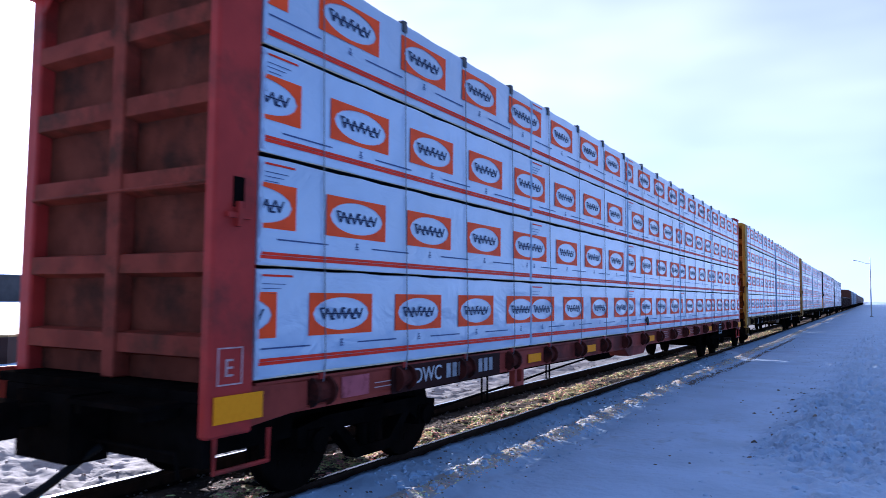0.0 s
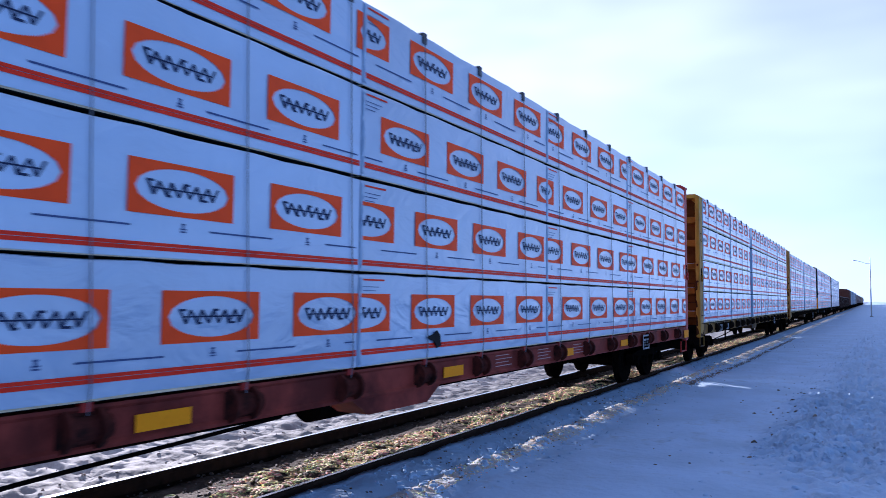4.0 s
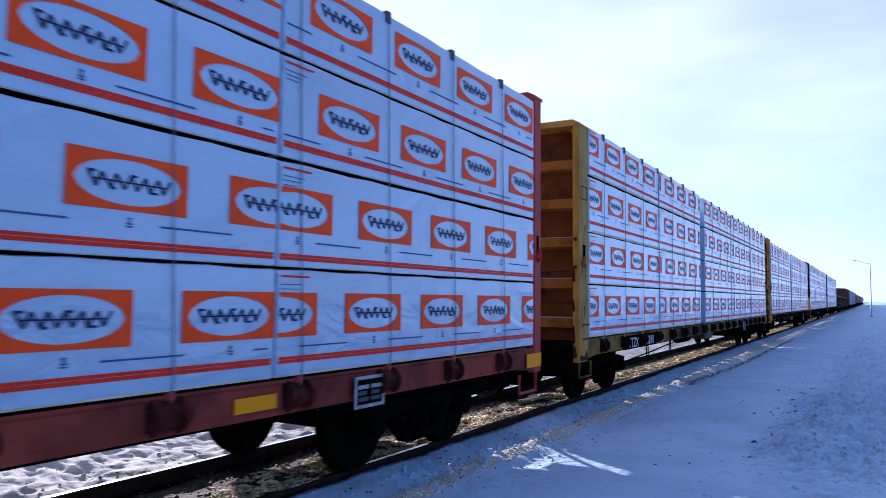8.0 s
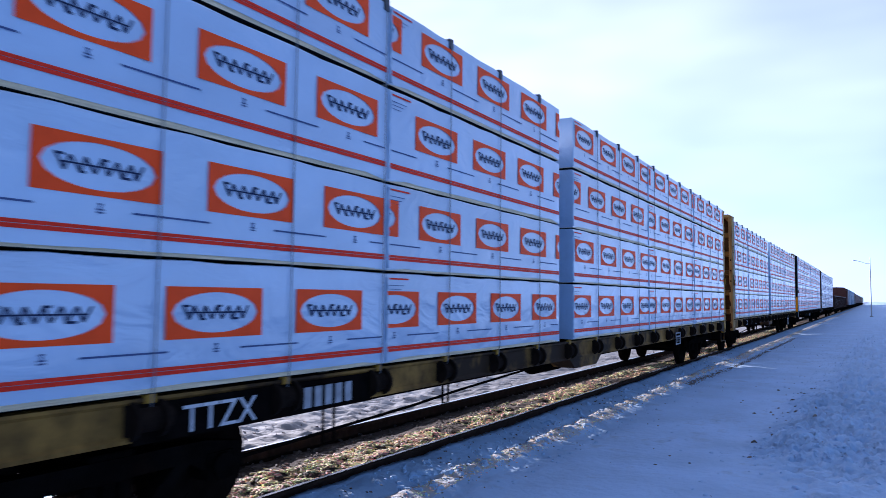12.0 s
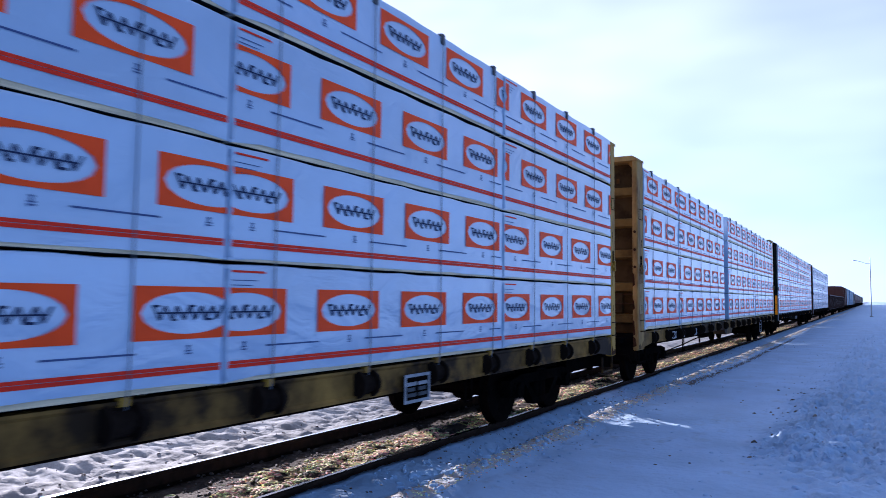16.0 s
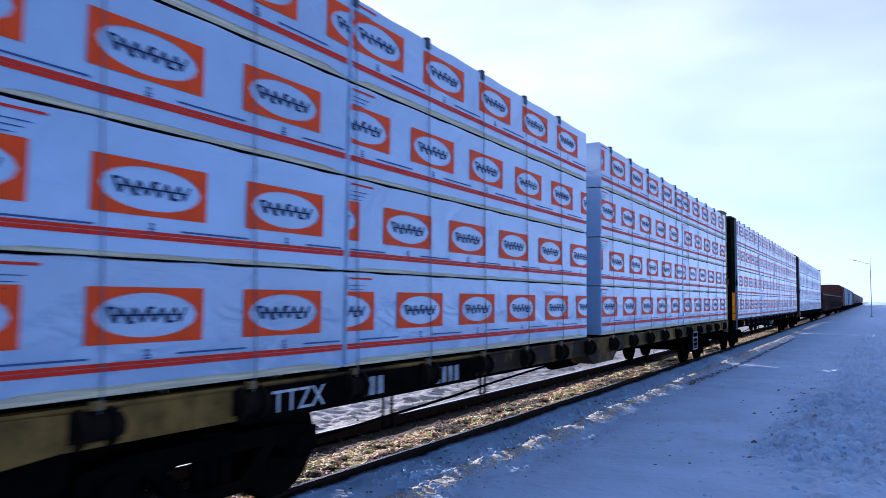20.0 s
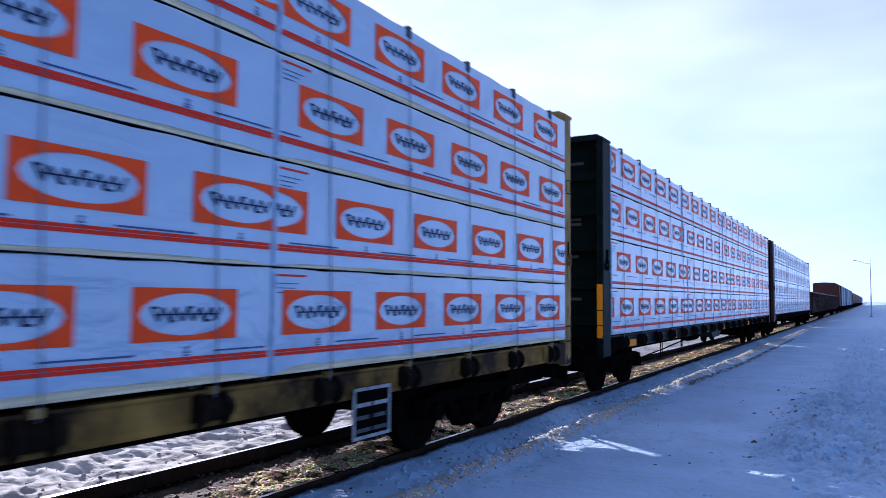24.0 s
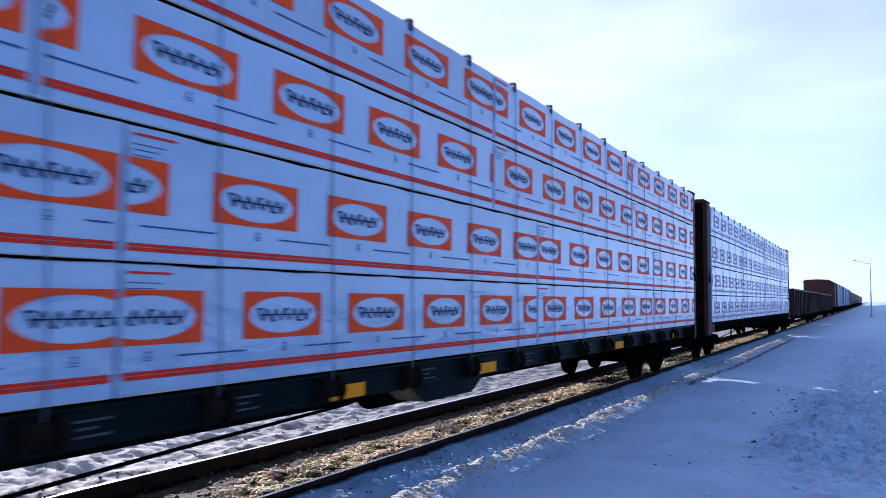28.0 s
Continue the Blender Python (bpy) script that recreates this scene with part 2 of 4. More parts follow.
    "rubber": material("rubber", (0.010, 0.010, 0.010), 0.7, var=0.2, spec=0.1),
}


def film_gloss(m):
    """A glossy skin over plastic film, drawn into fine taut creases."""
    nt = m.node_tree
    b = nt.nodes["Principled BSDF"]
    b.inputs["Coat Weight"].default_value, b.inputs["Coat Roughness"].default_value, b.inputs["Coat IOR"].default_value = 1.0, 0.18, 1.85
    tc = nt.nodes.new("ShaderNodeTexCoord")
    mp = nt.nodes.new("ShaderNodeMapping")
    mp.inputs["Scale"].default_value, mp.inputs["Rotation"].default_value = (1.0, 1.5, 0.7), (0.65, 0.0, 0.0)
    fold = nt.nodes.new("ShaderNodeTexNoise")
    fold.noise_type = "RIDGED_MULTIFRACTAL"
    fold.inputs["Scale"].default_value, fold.inputs["Detail"].default_value, fold.inputs["Distortion"].default_value = 1.9, 3.0, 0.9
    bp = nt.nodes.new("ShaderNodeBump")
    bp.inputs["Strength"].default_value, bp.inputs["Distance"].default_value = 1.0, 0.003
    old = b.inputs["Normal"].links[0].from_socket
    nt.links.new(tc.outputs["Object"], mp.inputs["Vector"])
    nt.links.new(mp.outputs["Vector"], fold.inputs["Vector"])
    nt.links.new(fold.outputs["Fac"], bp.inputs["Height"])
    nt.links.new(old, bp.inputs["Normal"])
    nt.links.new(bp.outputs["Normal"], b.inputs["Normal"])
    nt.links.new(bp.outputs["Normal"], b.inputs["Coat Normal"])


film_gloss(M["wrap"])


# ---- mesh helpers ----
def box(bm, x0, x1, y0, y1, z0, z1, mi=0):
    v = [bm.verts.new(p) for p in ((x0, y0, z0), (x1, y0, z0), (x1, y1, z0), (x0, y1, z0), (x0, y0, z1), (x1, y0, z1), (x1, y1, z1), (x0, y1, z1))]
    for f in ((3, 2, 1, 0), (4, 5, 6, 7), (0, 1, 5, 4), (1, 2, 6, 5), (2, 3, 7, 6), (3, 0, 4, 7)):
        bm.faces.new([v[i] for i in f]).material_index = mi
    return bm


def prism(bm, outline, axis, a, b, mi=0):
    """An outline of 2D points drawn out along an axis ('x', 'y' or 'z') from a to b."""
    def at(p, c):
        return {"x": (c, p[0], p[1]), "y": (p[0], c, p[1]), "z": (p[0], p[1], c)}[axis]
    lo = [bm.verts.new(at(p, a)) for p in outline]
    hi = [bm.verts.new(at(p, b)) for p in outline]
    n = len(outline)
    bm.faces.new(lo).material_index = mi
    bm.faces.new(hi[::-1]).material_index = mi
    for i in range(n):
        bm.faces.new((lo[i], hi[i], hi[(i + 1) % n], lo[(i + 1) % n])).material_index = mi
    return bm


def cyl(bm, c, axis, r, half, seg=16, mi=0, r2=None):
    """A cylinder about centre c."""
    r2 = r if r2 is None else r2
    k = "xyz".index(axis)
    u, w = (k + 1) % 3, (k + 2) % 3
    rings = []
    for s, rr in ((-half, r), (half, r2)):
        ring = []
        for i in range(seg):
            p = [0, 0, 0]
            p[k] = c[k] + s
            p[u] = c[u] + rr * math.cos(math.tau * i / seg)
            p[w] = c[w] + rr * math.sin(math.tau * i / seg)
            ring.append(bm.verts.new(p))
        rings.append(ring)
    bm.faces.new(rings[0][::-1]).material_index = mi
    bm.faces.new(rings[1]).material_index = mi
    for i in range(seg):
        bm.faces.new((rings[0][i], rings[0][(i + 1) % seg], rings[1][(i + 1) % seg], rings[1][i])).material_index = mi
    return bm


def tube(bm, pts, r, seg=8, mi=0):
    """A round bar along points."""
    pts = [Vector(p) for p in pts]
    rings = []
    for i, p in enumerate(pts):
        d = (pts[min(i + 1, len(pts) - 1)] - pts[max(i - 1, 0)]).normalized()
        a = d.cross(Vector((0, 0, 1)) if abs(d.z) < 0.9 else Vector((1, 0, 0))).normalized()
        b = d.cross(a)
        rings.append([bm.verts.new(p + a * (r * math.cos(math.tau * k / seg)) + b * (r * math.sin(math.tau * k / seg))) for k in range(seg)])
    for q, w in zip(rings, rings[1:]):
        for k in range(seg):
            bm.faces.new((q[k], q[(k + 1) % seg], w[(k + 1) % seg], w[k])).material_index = mi
    bm.faces.new(rings[0]).material_index = mi
    bm.faces.new(rings[-1][::-1]).material_index = mi
    return bm


def mesh_of(bm, mats, bevel=0.0, smooth=False):
    bmesh.ops.recalc_face_normals(bm, faces=bm.faces)
    if bevel:
        bmesh.ops.bevel(bm, geom=list(bm.edges), offset=bevel, segments=1, affect="EDGES", clamp_overlap=True)
    me = bpy.data.meshes.new("mesh")
    bm.to_mesh(me)
    bm.free()
    for m in (mats if isinstance(mats, (list, tuple)) else [mats]):
        me.materials.append(M[m])
    if smooth:
        me.polygons.foreach_set("use_smooth", [True] * len(me.polygons))
    return me


def part(name, data, mats, parent, label="", at=None, bevel=0.0, smooth=False):
    """One mesh object under a thing or a part. data: a bmesh, or a mesh to share."""
    me = data if isinstance(data, bpy.types.Mesh) else mesh_of(data, mats, bevel, smooth)
    ob = new(name, me)
    ob.parent = parent
    if at is not None:
        ob.matrix_basis = at if isinstance(at, Matrix) else Matrix.Translation(at)
    if label:
        tagged(ob, label)
    return ob


def thing(name, label, category, at, group="", kind=""):
    ob = new(name)
    ob.empty_display_size = 0.2
    ob.matrix_basis = at if isinstance(at, Matrix) else Matrix.Translation(at)
    return tagged(ob, label, category, group, kind)


MOVERS, WHEELS = [], []            # what rolls with the train, and the wheelsets that turn


# ---- ground: one snow sheet to the horizon, with the track shoulder, the packed path and the rough bank ----
def ground_height(x, y):
    n = noise.noise((x * 0.35, y * 0.35, 3.1))
    near = 1.0 / (1.0 + (math.hypot(x, y) / 60.0) ** 2)
    ax = abs(x)
    z = -0.19
    if ax < 0.86:                                   # under the track bed
        return -0.27
    if x > 0:
        # snow slopes away from the rail into a shallow trough, then a low crumbled ridge beside the path
        if ax < 1.30:
            z = -0.05 - 0.27 * (ax - 0.86)
        elif ax < 1.75:
            z = -0.169 + 0.032 * min(1.0, (ax - 1.30) / 0.08) - 0.053 * max(0.0, ax - 1.45) / 0.30
        fine = noise.noise((x * 3.0, y * 3.0, 0.7)) * 0.5 + noise.noise((x * 9.0, y * 9.0, 5.0)) * 0.25
        if ax < 2.1:
            z += (0.075 if ax > 1.30 else 0.035) * fine * near * min(1.0, (2.1 - ax) / 0.3)
        bank = min(1.0, max(0.0, (x - 3.7 - 0.35 * n - 0.015 * y) / 0.6)) * min(1.0, max(0.0, (y + 2.0) / 2.0))
        lump = 0.0
        if bank > 0:                                # broken crust: tilted slabs and crumbs with sharp hollows between them
            lump = 0.08 * noise.noise((x * 1.6, y * 1.3, 9.0)) + 0.14 * (0.30 - abs(noise.noise((x * 2.8, y * 4.0, 2.0)))) + 0.21 * (0.30 - abs(noise.noise((x * 5.0, y * 7.5, 6.0)))) + 0.17 * (0.3 - abs(noise.noise((x * 9.0, y * 11.0, 7.0))))
            lump *= (0.35 + 0.65 * min(1.0, max(0.0, (y - 8.2) / 2.4))) * (1.0 + 0.45 * math.exp(-((x - 4.15) / 0.35) ** 2 - ((y - 12.5) / 3.5) ** 2))
        z += bank * near * (0.02 + lump)
        z += near * 0.022 * noise.noise((x * 2.4, y * 1.1, 4.0)) + 0.02 * n * near
        far_bank = min(1.0, max(0.0, (y - 45) / 40)) * min(1.0, max(0.0, (x - 5.5) / 5))
        z += far_bank * (0.25 + 0.3 * noise.noise((x * 0.12, y * 0.06, 1.0)))
    else:
        shoulder = max(0.0, 1 - (ax - 0.86) / 0.9)
        rough = min(1.0, max(0.0, (ax - 0.9) / 0.3)) * min(1.0, max(0.0, (9.0 - ax) / 4.0))       # trampled and ploughed, lump beside lump
        z += rough * near * (0.06 * (0.3 - abs(noise.noise((x * 2.8, y * 3.4, 12.0)))) + 0.07 * (0.3 - abs(noise.noise((x * 6.0, y * 7.5, 13.0)))))
        z += 0.12 * shoulder ** 1.5 + near * 0.05 * noise.noise((x * 4.0, y * 4.0, 6.0)) + near * 0.05 * noise.noise((x * 1.6, y * 1.6, 8.0)) + 0.04 * n * near
    return z


def graded(lo, hi, near, step, grow):
    """Grid lines, fine about `near` and coarser away from it."""
    out, p, s = [near], near, step
    while p < hi:
        p += s
        s = step if abs(p - near) < 8 * step / 0.05 * 0.1 else s * grow
        out.append(min(p, hi))
    p, s = near, step
    while p > lo:
        p -= s
        s *= grow
        out.insert(0, max(p, lo))
    return out


def make_ground():
    xs = sorted(set([round(v, 4) for v in graded(-2800, -7.0, -7.0, 0.1, 1.15)] + [round(-7.0 + 0.08 * i, 4) for i in range(77)] + [-0.855, 0.0, 0.855] + [round(0.86 + 0.055 * i, 4) for i in range(46)] + [round(3.39 + 0.034 * i, 4) for i in range(112)] + [round(v, 4) for v in graded(7.2, 2800, 7.2, 0.06, 1.15)] + [-0.86]))
    ys = sorted(set([round(v, 4) for v in graded(-300, -2.5, -2.5, 0.1, 1.2)] + [round(-2.5 + 0.06 * i, 4) for i in range(92)] + [round(3.0 + 0.04 * i, 4) for i in range(330)] + [round(v, 4) for v in graded(16.2, 3000, 16.2, 0.05, 1.025)]))
    nx, ny = len(xs), len(ys)
    verts = [(x, y, ground_height(x, y)) for y in ys for x in xs]
    faces = [(j * nx + i, j * nx + i + 1, (j + 1) * nx + i + 1, (j + 1) * nx + i) for j in range(ny - 1) for i in range(nx - 1)]
    me = bpy.data.meshes.new("ground")
    me.from_pydata(verts, [], faces)
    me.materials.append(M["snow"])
    me.materials.append(M["dirty_shaded_snow"])
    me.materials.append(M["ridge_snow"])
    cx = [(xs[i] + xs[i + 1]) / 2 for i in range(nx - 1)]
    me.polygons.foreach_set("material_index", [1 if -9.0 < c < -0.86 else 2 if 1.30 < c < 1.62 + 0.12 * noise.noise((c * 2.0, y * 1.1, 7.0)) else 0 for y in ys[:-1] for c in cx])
    me.polygons.foreach_set("use_smooth", [True] * len(me.polygons))
    tagged(new("ground", me), "wind-packed snow field with a smooth trodden path", "snow", kind="structure")


make_ground()


def bed_level(x, y):
    """Trodden low and flat beside the far rail, heaped with litter towards the near one."""
    heap = min(1.0, max(0.0, (x + 0.12 + 0.16 * noise.noise((3.0, y * 0.9, 5.0))) / 0.25))
    return -0.125 + 0.02 * noise.noise((x * 4, y * 3, 1)) + heap * (0.055 + 0.05 * noise.noise((x * 5, y * 5, 1)))


def make_trackbed():
    """The strip of dirt, straw and ballast between and beside the rails."""
    xs = [-0.9 + 1.8 * i / 28 for i in range(29)]
    ys = [-60.0 + i for i in range(57)] + [-3.0]
    while ys[-1] < 60:
        ys.append(ys[-1] + 0.06 + 0.004 * max(0, ys[-1]))
    while ys[-1] < 600:
        ys.append(ys[-1] * 1.05)
    nx = len(xs)
    verts = []
    for y in ys:
        for x in xs:
            z = bed_level(x, y) + 0.03 * noise.noise((x * 14, y * 14, 2)) * min(1.0, max(0.25, (x + 0.2) / 0.3))
            if abs(x) > 0.86:
                z = -0.17
            elif 0.62 < abs(x):
                z -= 0.03
            verts.append((x, y, z))
    faces = [(j * nx + i, j * nx + i + 1, (j + 1) * nx + i + 1, (j + 1) * nx + i) for j in range(len(ys) - 1) for i in range(nx - 1)]
    me = bpy.data.meshes.new("trackbed")
    me.from_pydata(verts, [], faces)
    me.materials.append(M["trackbed"])
    me.polygons.foreach_set("use_smooth", [True] * len(me.polygons))
    tagged(new("ground_trackbed", me), "frozen brown ballast and dirt between the rails", "track bed", kind="structure")


make_trackbed()

RAIL = [(-0.072, -0.17), (0.072, -0.17), (0.07, -0.155), (0.012, -0.135), (0.010, -0.045), (0.036, -0.034), (0.037, -0.008), (0.028, 0.0), (-0.028, 0.0), (-0.037, -0.008), (-0.036, -0.034), (-0.010, -0.045), (-0.012, -0.135), (-0.07, -0.155)]
for side in (-1, 1):
    ob = thing("rail", "rusty steel running rail with a polished head", "rail", (side * 0.7525, 0, 0), "rails of the track")
    bm = bmesh.new()
    prism(bm, RAIL, "y", -40, 700)
    part("rail_profile", bm, "rail_side", ob)
    bm = bmesh.new()
    prism(bm, [(-0.03, 0.001), (0.03, 0.001), (0.022, 0.004), (-0.022, 0.004)], "y", -40, 700)
    part("running_surface", bm, "rail_top", ob, "polished bright running surface")


def scatter(name, mat, label, category, count, size, region, level, seed, flat=0.6, long=1.0):
    """Many loose crumbs joined in one mesh."""
    rng = random.Random(seed)
    verts, faces = [], []
    for _ in range(count):
        x, y = region(rng)
        s = size * rng.uniform(0.4, 1.3)
        a = rng.uniform(0, math.tau)
        ln = s * rng.uniform(1, long)
        z = level(x, y)
        base = len(verts)
        for (px, py, pz) in ((-1, -0.8, -0.5), (1, -0.7, -0.5), (0.8, 0.9, -0.5), (-0.9, 0.8, -0.5), (-0.6, -0.4, 0.7), (0.6, -0.5, 0.5), (0.4, 0.5, 0.8), (-0.5, 0.4, 0.5)):
            qx, qy, qz = px * ln * rng.uniform(0.7, 1.2), py * s * rng.uniform(0.7, 1.2), pz * s * flat * rng.uniform(0.7, 1.3)
            verts.append((x + qx * math.cos(a) - qy * math.sin(a), y + qx * math.sin(a) + qy * math.cos(a), z + qz))
        for f in ((3, 2, 1, 0), (4, 5, 6, 7), (0, 1, 5, 4), (1, 2, 6, 5), (2, 3, 7, 6), (3, 0, 4, 7)):
            faces.append([base + i for i in f])
    me = bpy.data.meshes.new(name)
    me.from_pydata(verts, [], faces)
    me.materials.append(M[mat])
    return tagged(new(name, me), label, category, kind="stuff")


def near_y(rng, lo, hi):
    return lo + (hi - lo) * rng.random() ** 1.8


def litter_spot(r):
    """Straw gathers in drifts, thickest towards the sunny-side-out rail."""
    while True:
        x, y = r.gauss(0.36, 0.26), near_y(r, 1.5, 60)
        if -0.3 < x < 0.68 and noise.noise((x * 2.6, y * 1.3, 4.4)) + r.uniform(-0.3, 0.3) + 0.12 * (x > 0.0) > 0.0:
            return x, y


def bark_spot(r):
    """Bark lies along the outer foot of the ridge, which swings out towards the path."""
    y = 17.0 + 24.0 * r.random() ** 1.3
    return 1.68 + 0.20 * min(1.0, (y - 17.0) / 6.0) + r.gauss(0, 0.045), y


scatter("straw_litter", "straw", "pale straw and bark litter frozen between rails", "litter", 26000, 0.016, litter_spot, lambda x, y: bed_level(x, y) + 0.012, 1, 0.6, 4.5)
scatter("ballast", "stone", "grey crushed ballast stones among the litter", "ballast", 3600, 0.020,
        lambda r: (r.uniform(-0.68, 0.68), near_y(r, 1.5, 60)), bed_level, 2, 0.8, 1.3)
scatter("snow_crumbs", "snow_clod", "loose crumbs of snow along the track shoulder", "snow", 1800, 0.020,
        lambda r: (r.uniform(0.9, 2.1) if r.random() < 0.6 else r.uniform(3.4, 7.5), near_y(r, 3, 45)), ground_height, 3, 0.8, 1.4)
scatter("ridge_litter", "straw", "straw and bark crumbs strewn along the snow ridge", "litter", 5000, 0.009,
        lambda r: (min(2.1, max(1.2, r.gauss(1.50, 0.10))), near_y(r, 3, 50)), ground_height, 8, 0.6, 2.0)
scatter("shoulder_clods", "snow_clod", "kicked-up clods of snow beside the rail", "snow", 420, 0.034,
        lambda r: (r.uniform(1.02, 1.62), 6.0 + 20.0 * r.random() ** 1.3), ground_height, 21, 0.75, 1.8)
# dark crumbs dotted over the bank, painted shade for its hollows
scatter("bank_stones", "stone", "dark crumbs standing in for shaded hollows in the crust", "stones", 46, 0.026,
        lambda r: (4.05 + r.gauss(0, 0.22), 9.6 + 9.0 * r.random() ** 1.4), ground_height, 33, 0.8, 1.5)
scatter("snow_slabs", "snow_clod", "broken slabs and clods of crusted snow", "snow", 2600, 0.017,
        lambda r: (3.95 + abs(r.gauss(0, 1.3)) if r.random() < 0.97 else r.uniform(1.9, 3.7), near_y(r, 9.5, 42)), ground_height, 12, 0.55, 1.9)
scatter("bark_strip", "stone", "dark bark and dirt along the outer foot of the ridge", "litter", 4200, 0.013,
        bark_spot, ground_height, 14, 0.6, 2.0)
scatter("far_stones", "stone", "dark stones and dirt lying on trampled snow", "stones", 1100, 0.018,
        lambda r: (-0.95 - abs(r.gauss(0, 1.6)), near_y(r, 0, 40)), ground_height, 6, 0.7, 1.6)
scatter("cinders", "stone", "dark cinders and bark bits lying on snow", "cinders", 500, 0.016,
        lambda r: (0.88 + abs(r.gauss(0, 0.5)) if r.random() < 0.8 else r.uniform(1.5, 5), near_y(r, 3, 40)), ground_height, 4, 0.8, 1.5)


# ---- the lumber packs ----
PITCH_LOGO = 1.217
MARK_A, MARK_B = -0.425, 0.425      # a printed motif reaches this far either way of its oval's middle
LOGO_CACHE = {}


def logo_mesh(cut0, cut1, faint=False):
    """One printed motif in the plane x = 0: a rectangle with an oval left white, plain dark bars in it. cut0, cut1: where the sheet ends."""
    key = (round(cut0, 2), round(cut1, 2), faint)
    if key in LOGO_CACHE:
        return LOGO_CACHE[key]
    w, h, a, b = 0.425, 0.172, 0.375, 0.138
    bm = bmesh.new()
    angles = sorted([math.tau * i / 40 for i in range(40)] + [math.atan2(sy * h, sx * w) % math.tau for sx in (-1, 1) for sy in (-1, 1)])
    outer, inner = [], []
    for t in angles:
        c, s = math.cos(t), math.sin(t)
        k = min(w / abs(c) if abs(c) > 1e-6 else 9, h / abs(s) if abs(s) > 1e-6 else 9)
        outer.append(bm.verts.new((0, c * k, s * k)))
        r = 1 / math.sqrt((c / a) ** 2 + (s / b) ** 2)
        inner.append(bm.verts.new((0, c * r, s * r)))
    for i in range(len(angles)):
        j = (i + 1) % len(angles)
        bm.faces.new((outer[i], outer[j], inner[j], inner[i])).material_index = 0
    # a plain dark zigzag across a bar in the oval
    def dark(*corners):
        bm.faces.new([bm.verts.new((0.0008, p, q)) for p, q in corners]).material_index = 1

    n, k, h = 12, 0.0095, 0.046
    xs = [-0.285 + 0.57 * i / n + 0.008 * math.sin(2.6 * i) for i in range(n + 1)]
    for i in range(n):
        lo, hi = (-h, h) if i % 2 else (h, -h)
        p, q = xs[i], xs[i + 1]
        dark((p - k, lo), (p + k, lo), (q + k, hi), (q - k, hi))
        if i % 3 == 0:
            dark((p - k, lo - k * (1 if lo > 0 else -1)), (q, lo - k * (1 if lo > 0 else -1)), (q, lo + 0.006 * (1 if lo > 0 else -1)), (p - k, lo + 0.006 * (1 if lo > 0 else -1)))
    dark((-0.27, -0.005), (0.27, -0.005), (0.27, 0.005), (-0.27, 0.005))
    for cut, end, sign in ((cut0, MARK_A, -1), (cut1, MARK_B, 1)):
        if abs(cut - end) > 0.003:
            bmesh.ops.bisect_plane(bm, geom=list(bm.verts) + list(bm.edges) + list(bm.faces), plane_co=(0, cut, 0), plane_no=(0, sign, 0), clear_outer=True)
    for f in bm.faces:
        f.normal_update()
        if f.normal.x < 0:
            f.normal_flip()
    me = bpy.data.meshes.new("printed_mark")
    bm.to_mesh(me)
    bm.free()
    me.materials.append(M["print_faint" if faint else "print_orange"])
    me.materials.append(M["print_ink"])
    LOGO_CACHE[key] = me
    return me


def strip(bm, x, y0, y1, z0, z1, mi=0):
    v = [bm.verts.new(p) for p in ((x, y0, z0), (x, y1, z0), (x, y1, z1), (x, y0, z1))]
    bm.faces.new(v).material_index = mi


LINE_CACHE = {}


def line_mesh(length, height):
    key = round(length, 2)
    if key not in LINE_CACHE:
        bm = bmesh.new()
        strip(bm, 0, 0, length, 0, height)
        LINE_CACHE[key] = mesh_of(bm, "print_blue")
    return LINE_CACHE[key]


def sign_mesh():
    """A small handling sign: an outlined block."""
    if "sign" not in LINE_CACHE:
        bm = bmesh.new()
        for p, q, r, t in ((-0.024, 0.024, 0.0, 0.010), (-0.024, 0.024, 0.018, 0.027), (-0.006, 0.006, 0.027, 0.050), (-0.016, 0.016, 0.050, 0.060)):
            strip(bm, 0, p, q, r, t)
        LINE_CACHE["sign"] = mesh_of(bm, "print_blue")
    return LINE_CACHE["sign"]


HALF = 1.422                       # the load's outer face
DEPTH = 1.20                       # how deep a pack is, from face to centre beam
PACK_RNG = random.Random(11)


def wrap_mesh(length, height, hem=0.012, mat="wrap"):
    """The plastic cover over top, sides and ends, its hem a little uneven, its edges rounded."""
    bm = bmesh.new()
    n = max(4, int(length / 0.3))
    prof = [(0, hem), (0, height * 0.5), (0, height - 0.02), (-0.006, height - 0.006), (-0.02, height), (-DEPTH + 0.02, height), (-DEPTH, height - 0.02), (-DEPTH, hem)]
    rows = []
    for i in range(n + 1):
        y = length * i / n
        sag = 0.005 * PACK_RNG.uniform(-1, 1) if 0 < i < n else 0.004 - hem
        bulge = 0.004 * math.sin(i * 1.7)
        rows.append([bm.verts.new((px + (bulge if k == 1 else 0), y, pz + (sag if k in (0, 7) else 0) + (0.006 * math.sin(i * 2.3 + length) if k in (3, 4) else 0))) for k, (px, pz) in enumerate(prof)])
    for q, w in zip(rows, rows[1:]):
        for k in range(len(prof) - 1):
            bm.faces.new((q[k], w[k], w[k + 1], q[k + 1]))
    bm.faces.new(rows[0])
    bm.faces.new(rows[-1][::-1])
    return mesh_of(bm, mat)


def fold_mesh(seed):
    """The gathered corner of a wrap: a narrow crumpled pleat, one unit tall."""
    rng = random.Random(seed)
    bm = bmesh.new()
    rows = []
    for i in range(19):
        z = 0.03 + 0.96 * i / 18
        w = rng.uniform(0.012, 0.045)
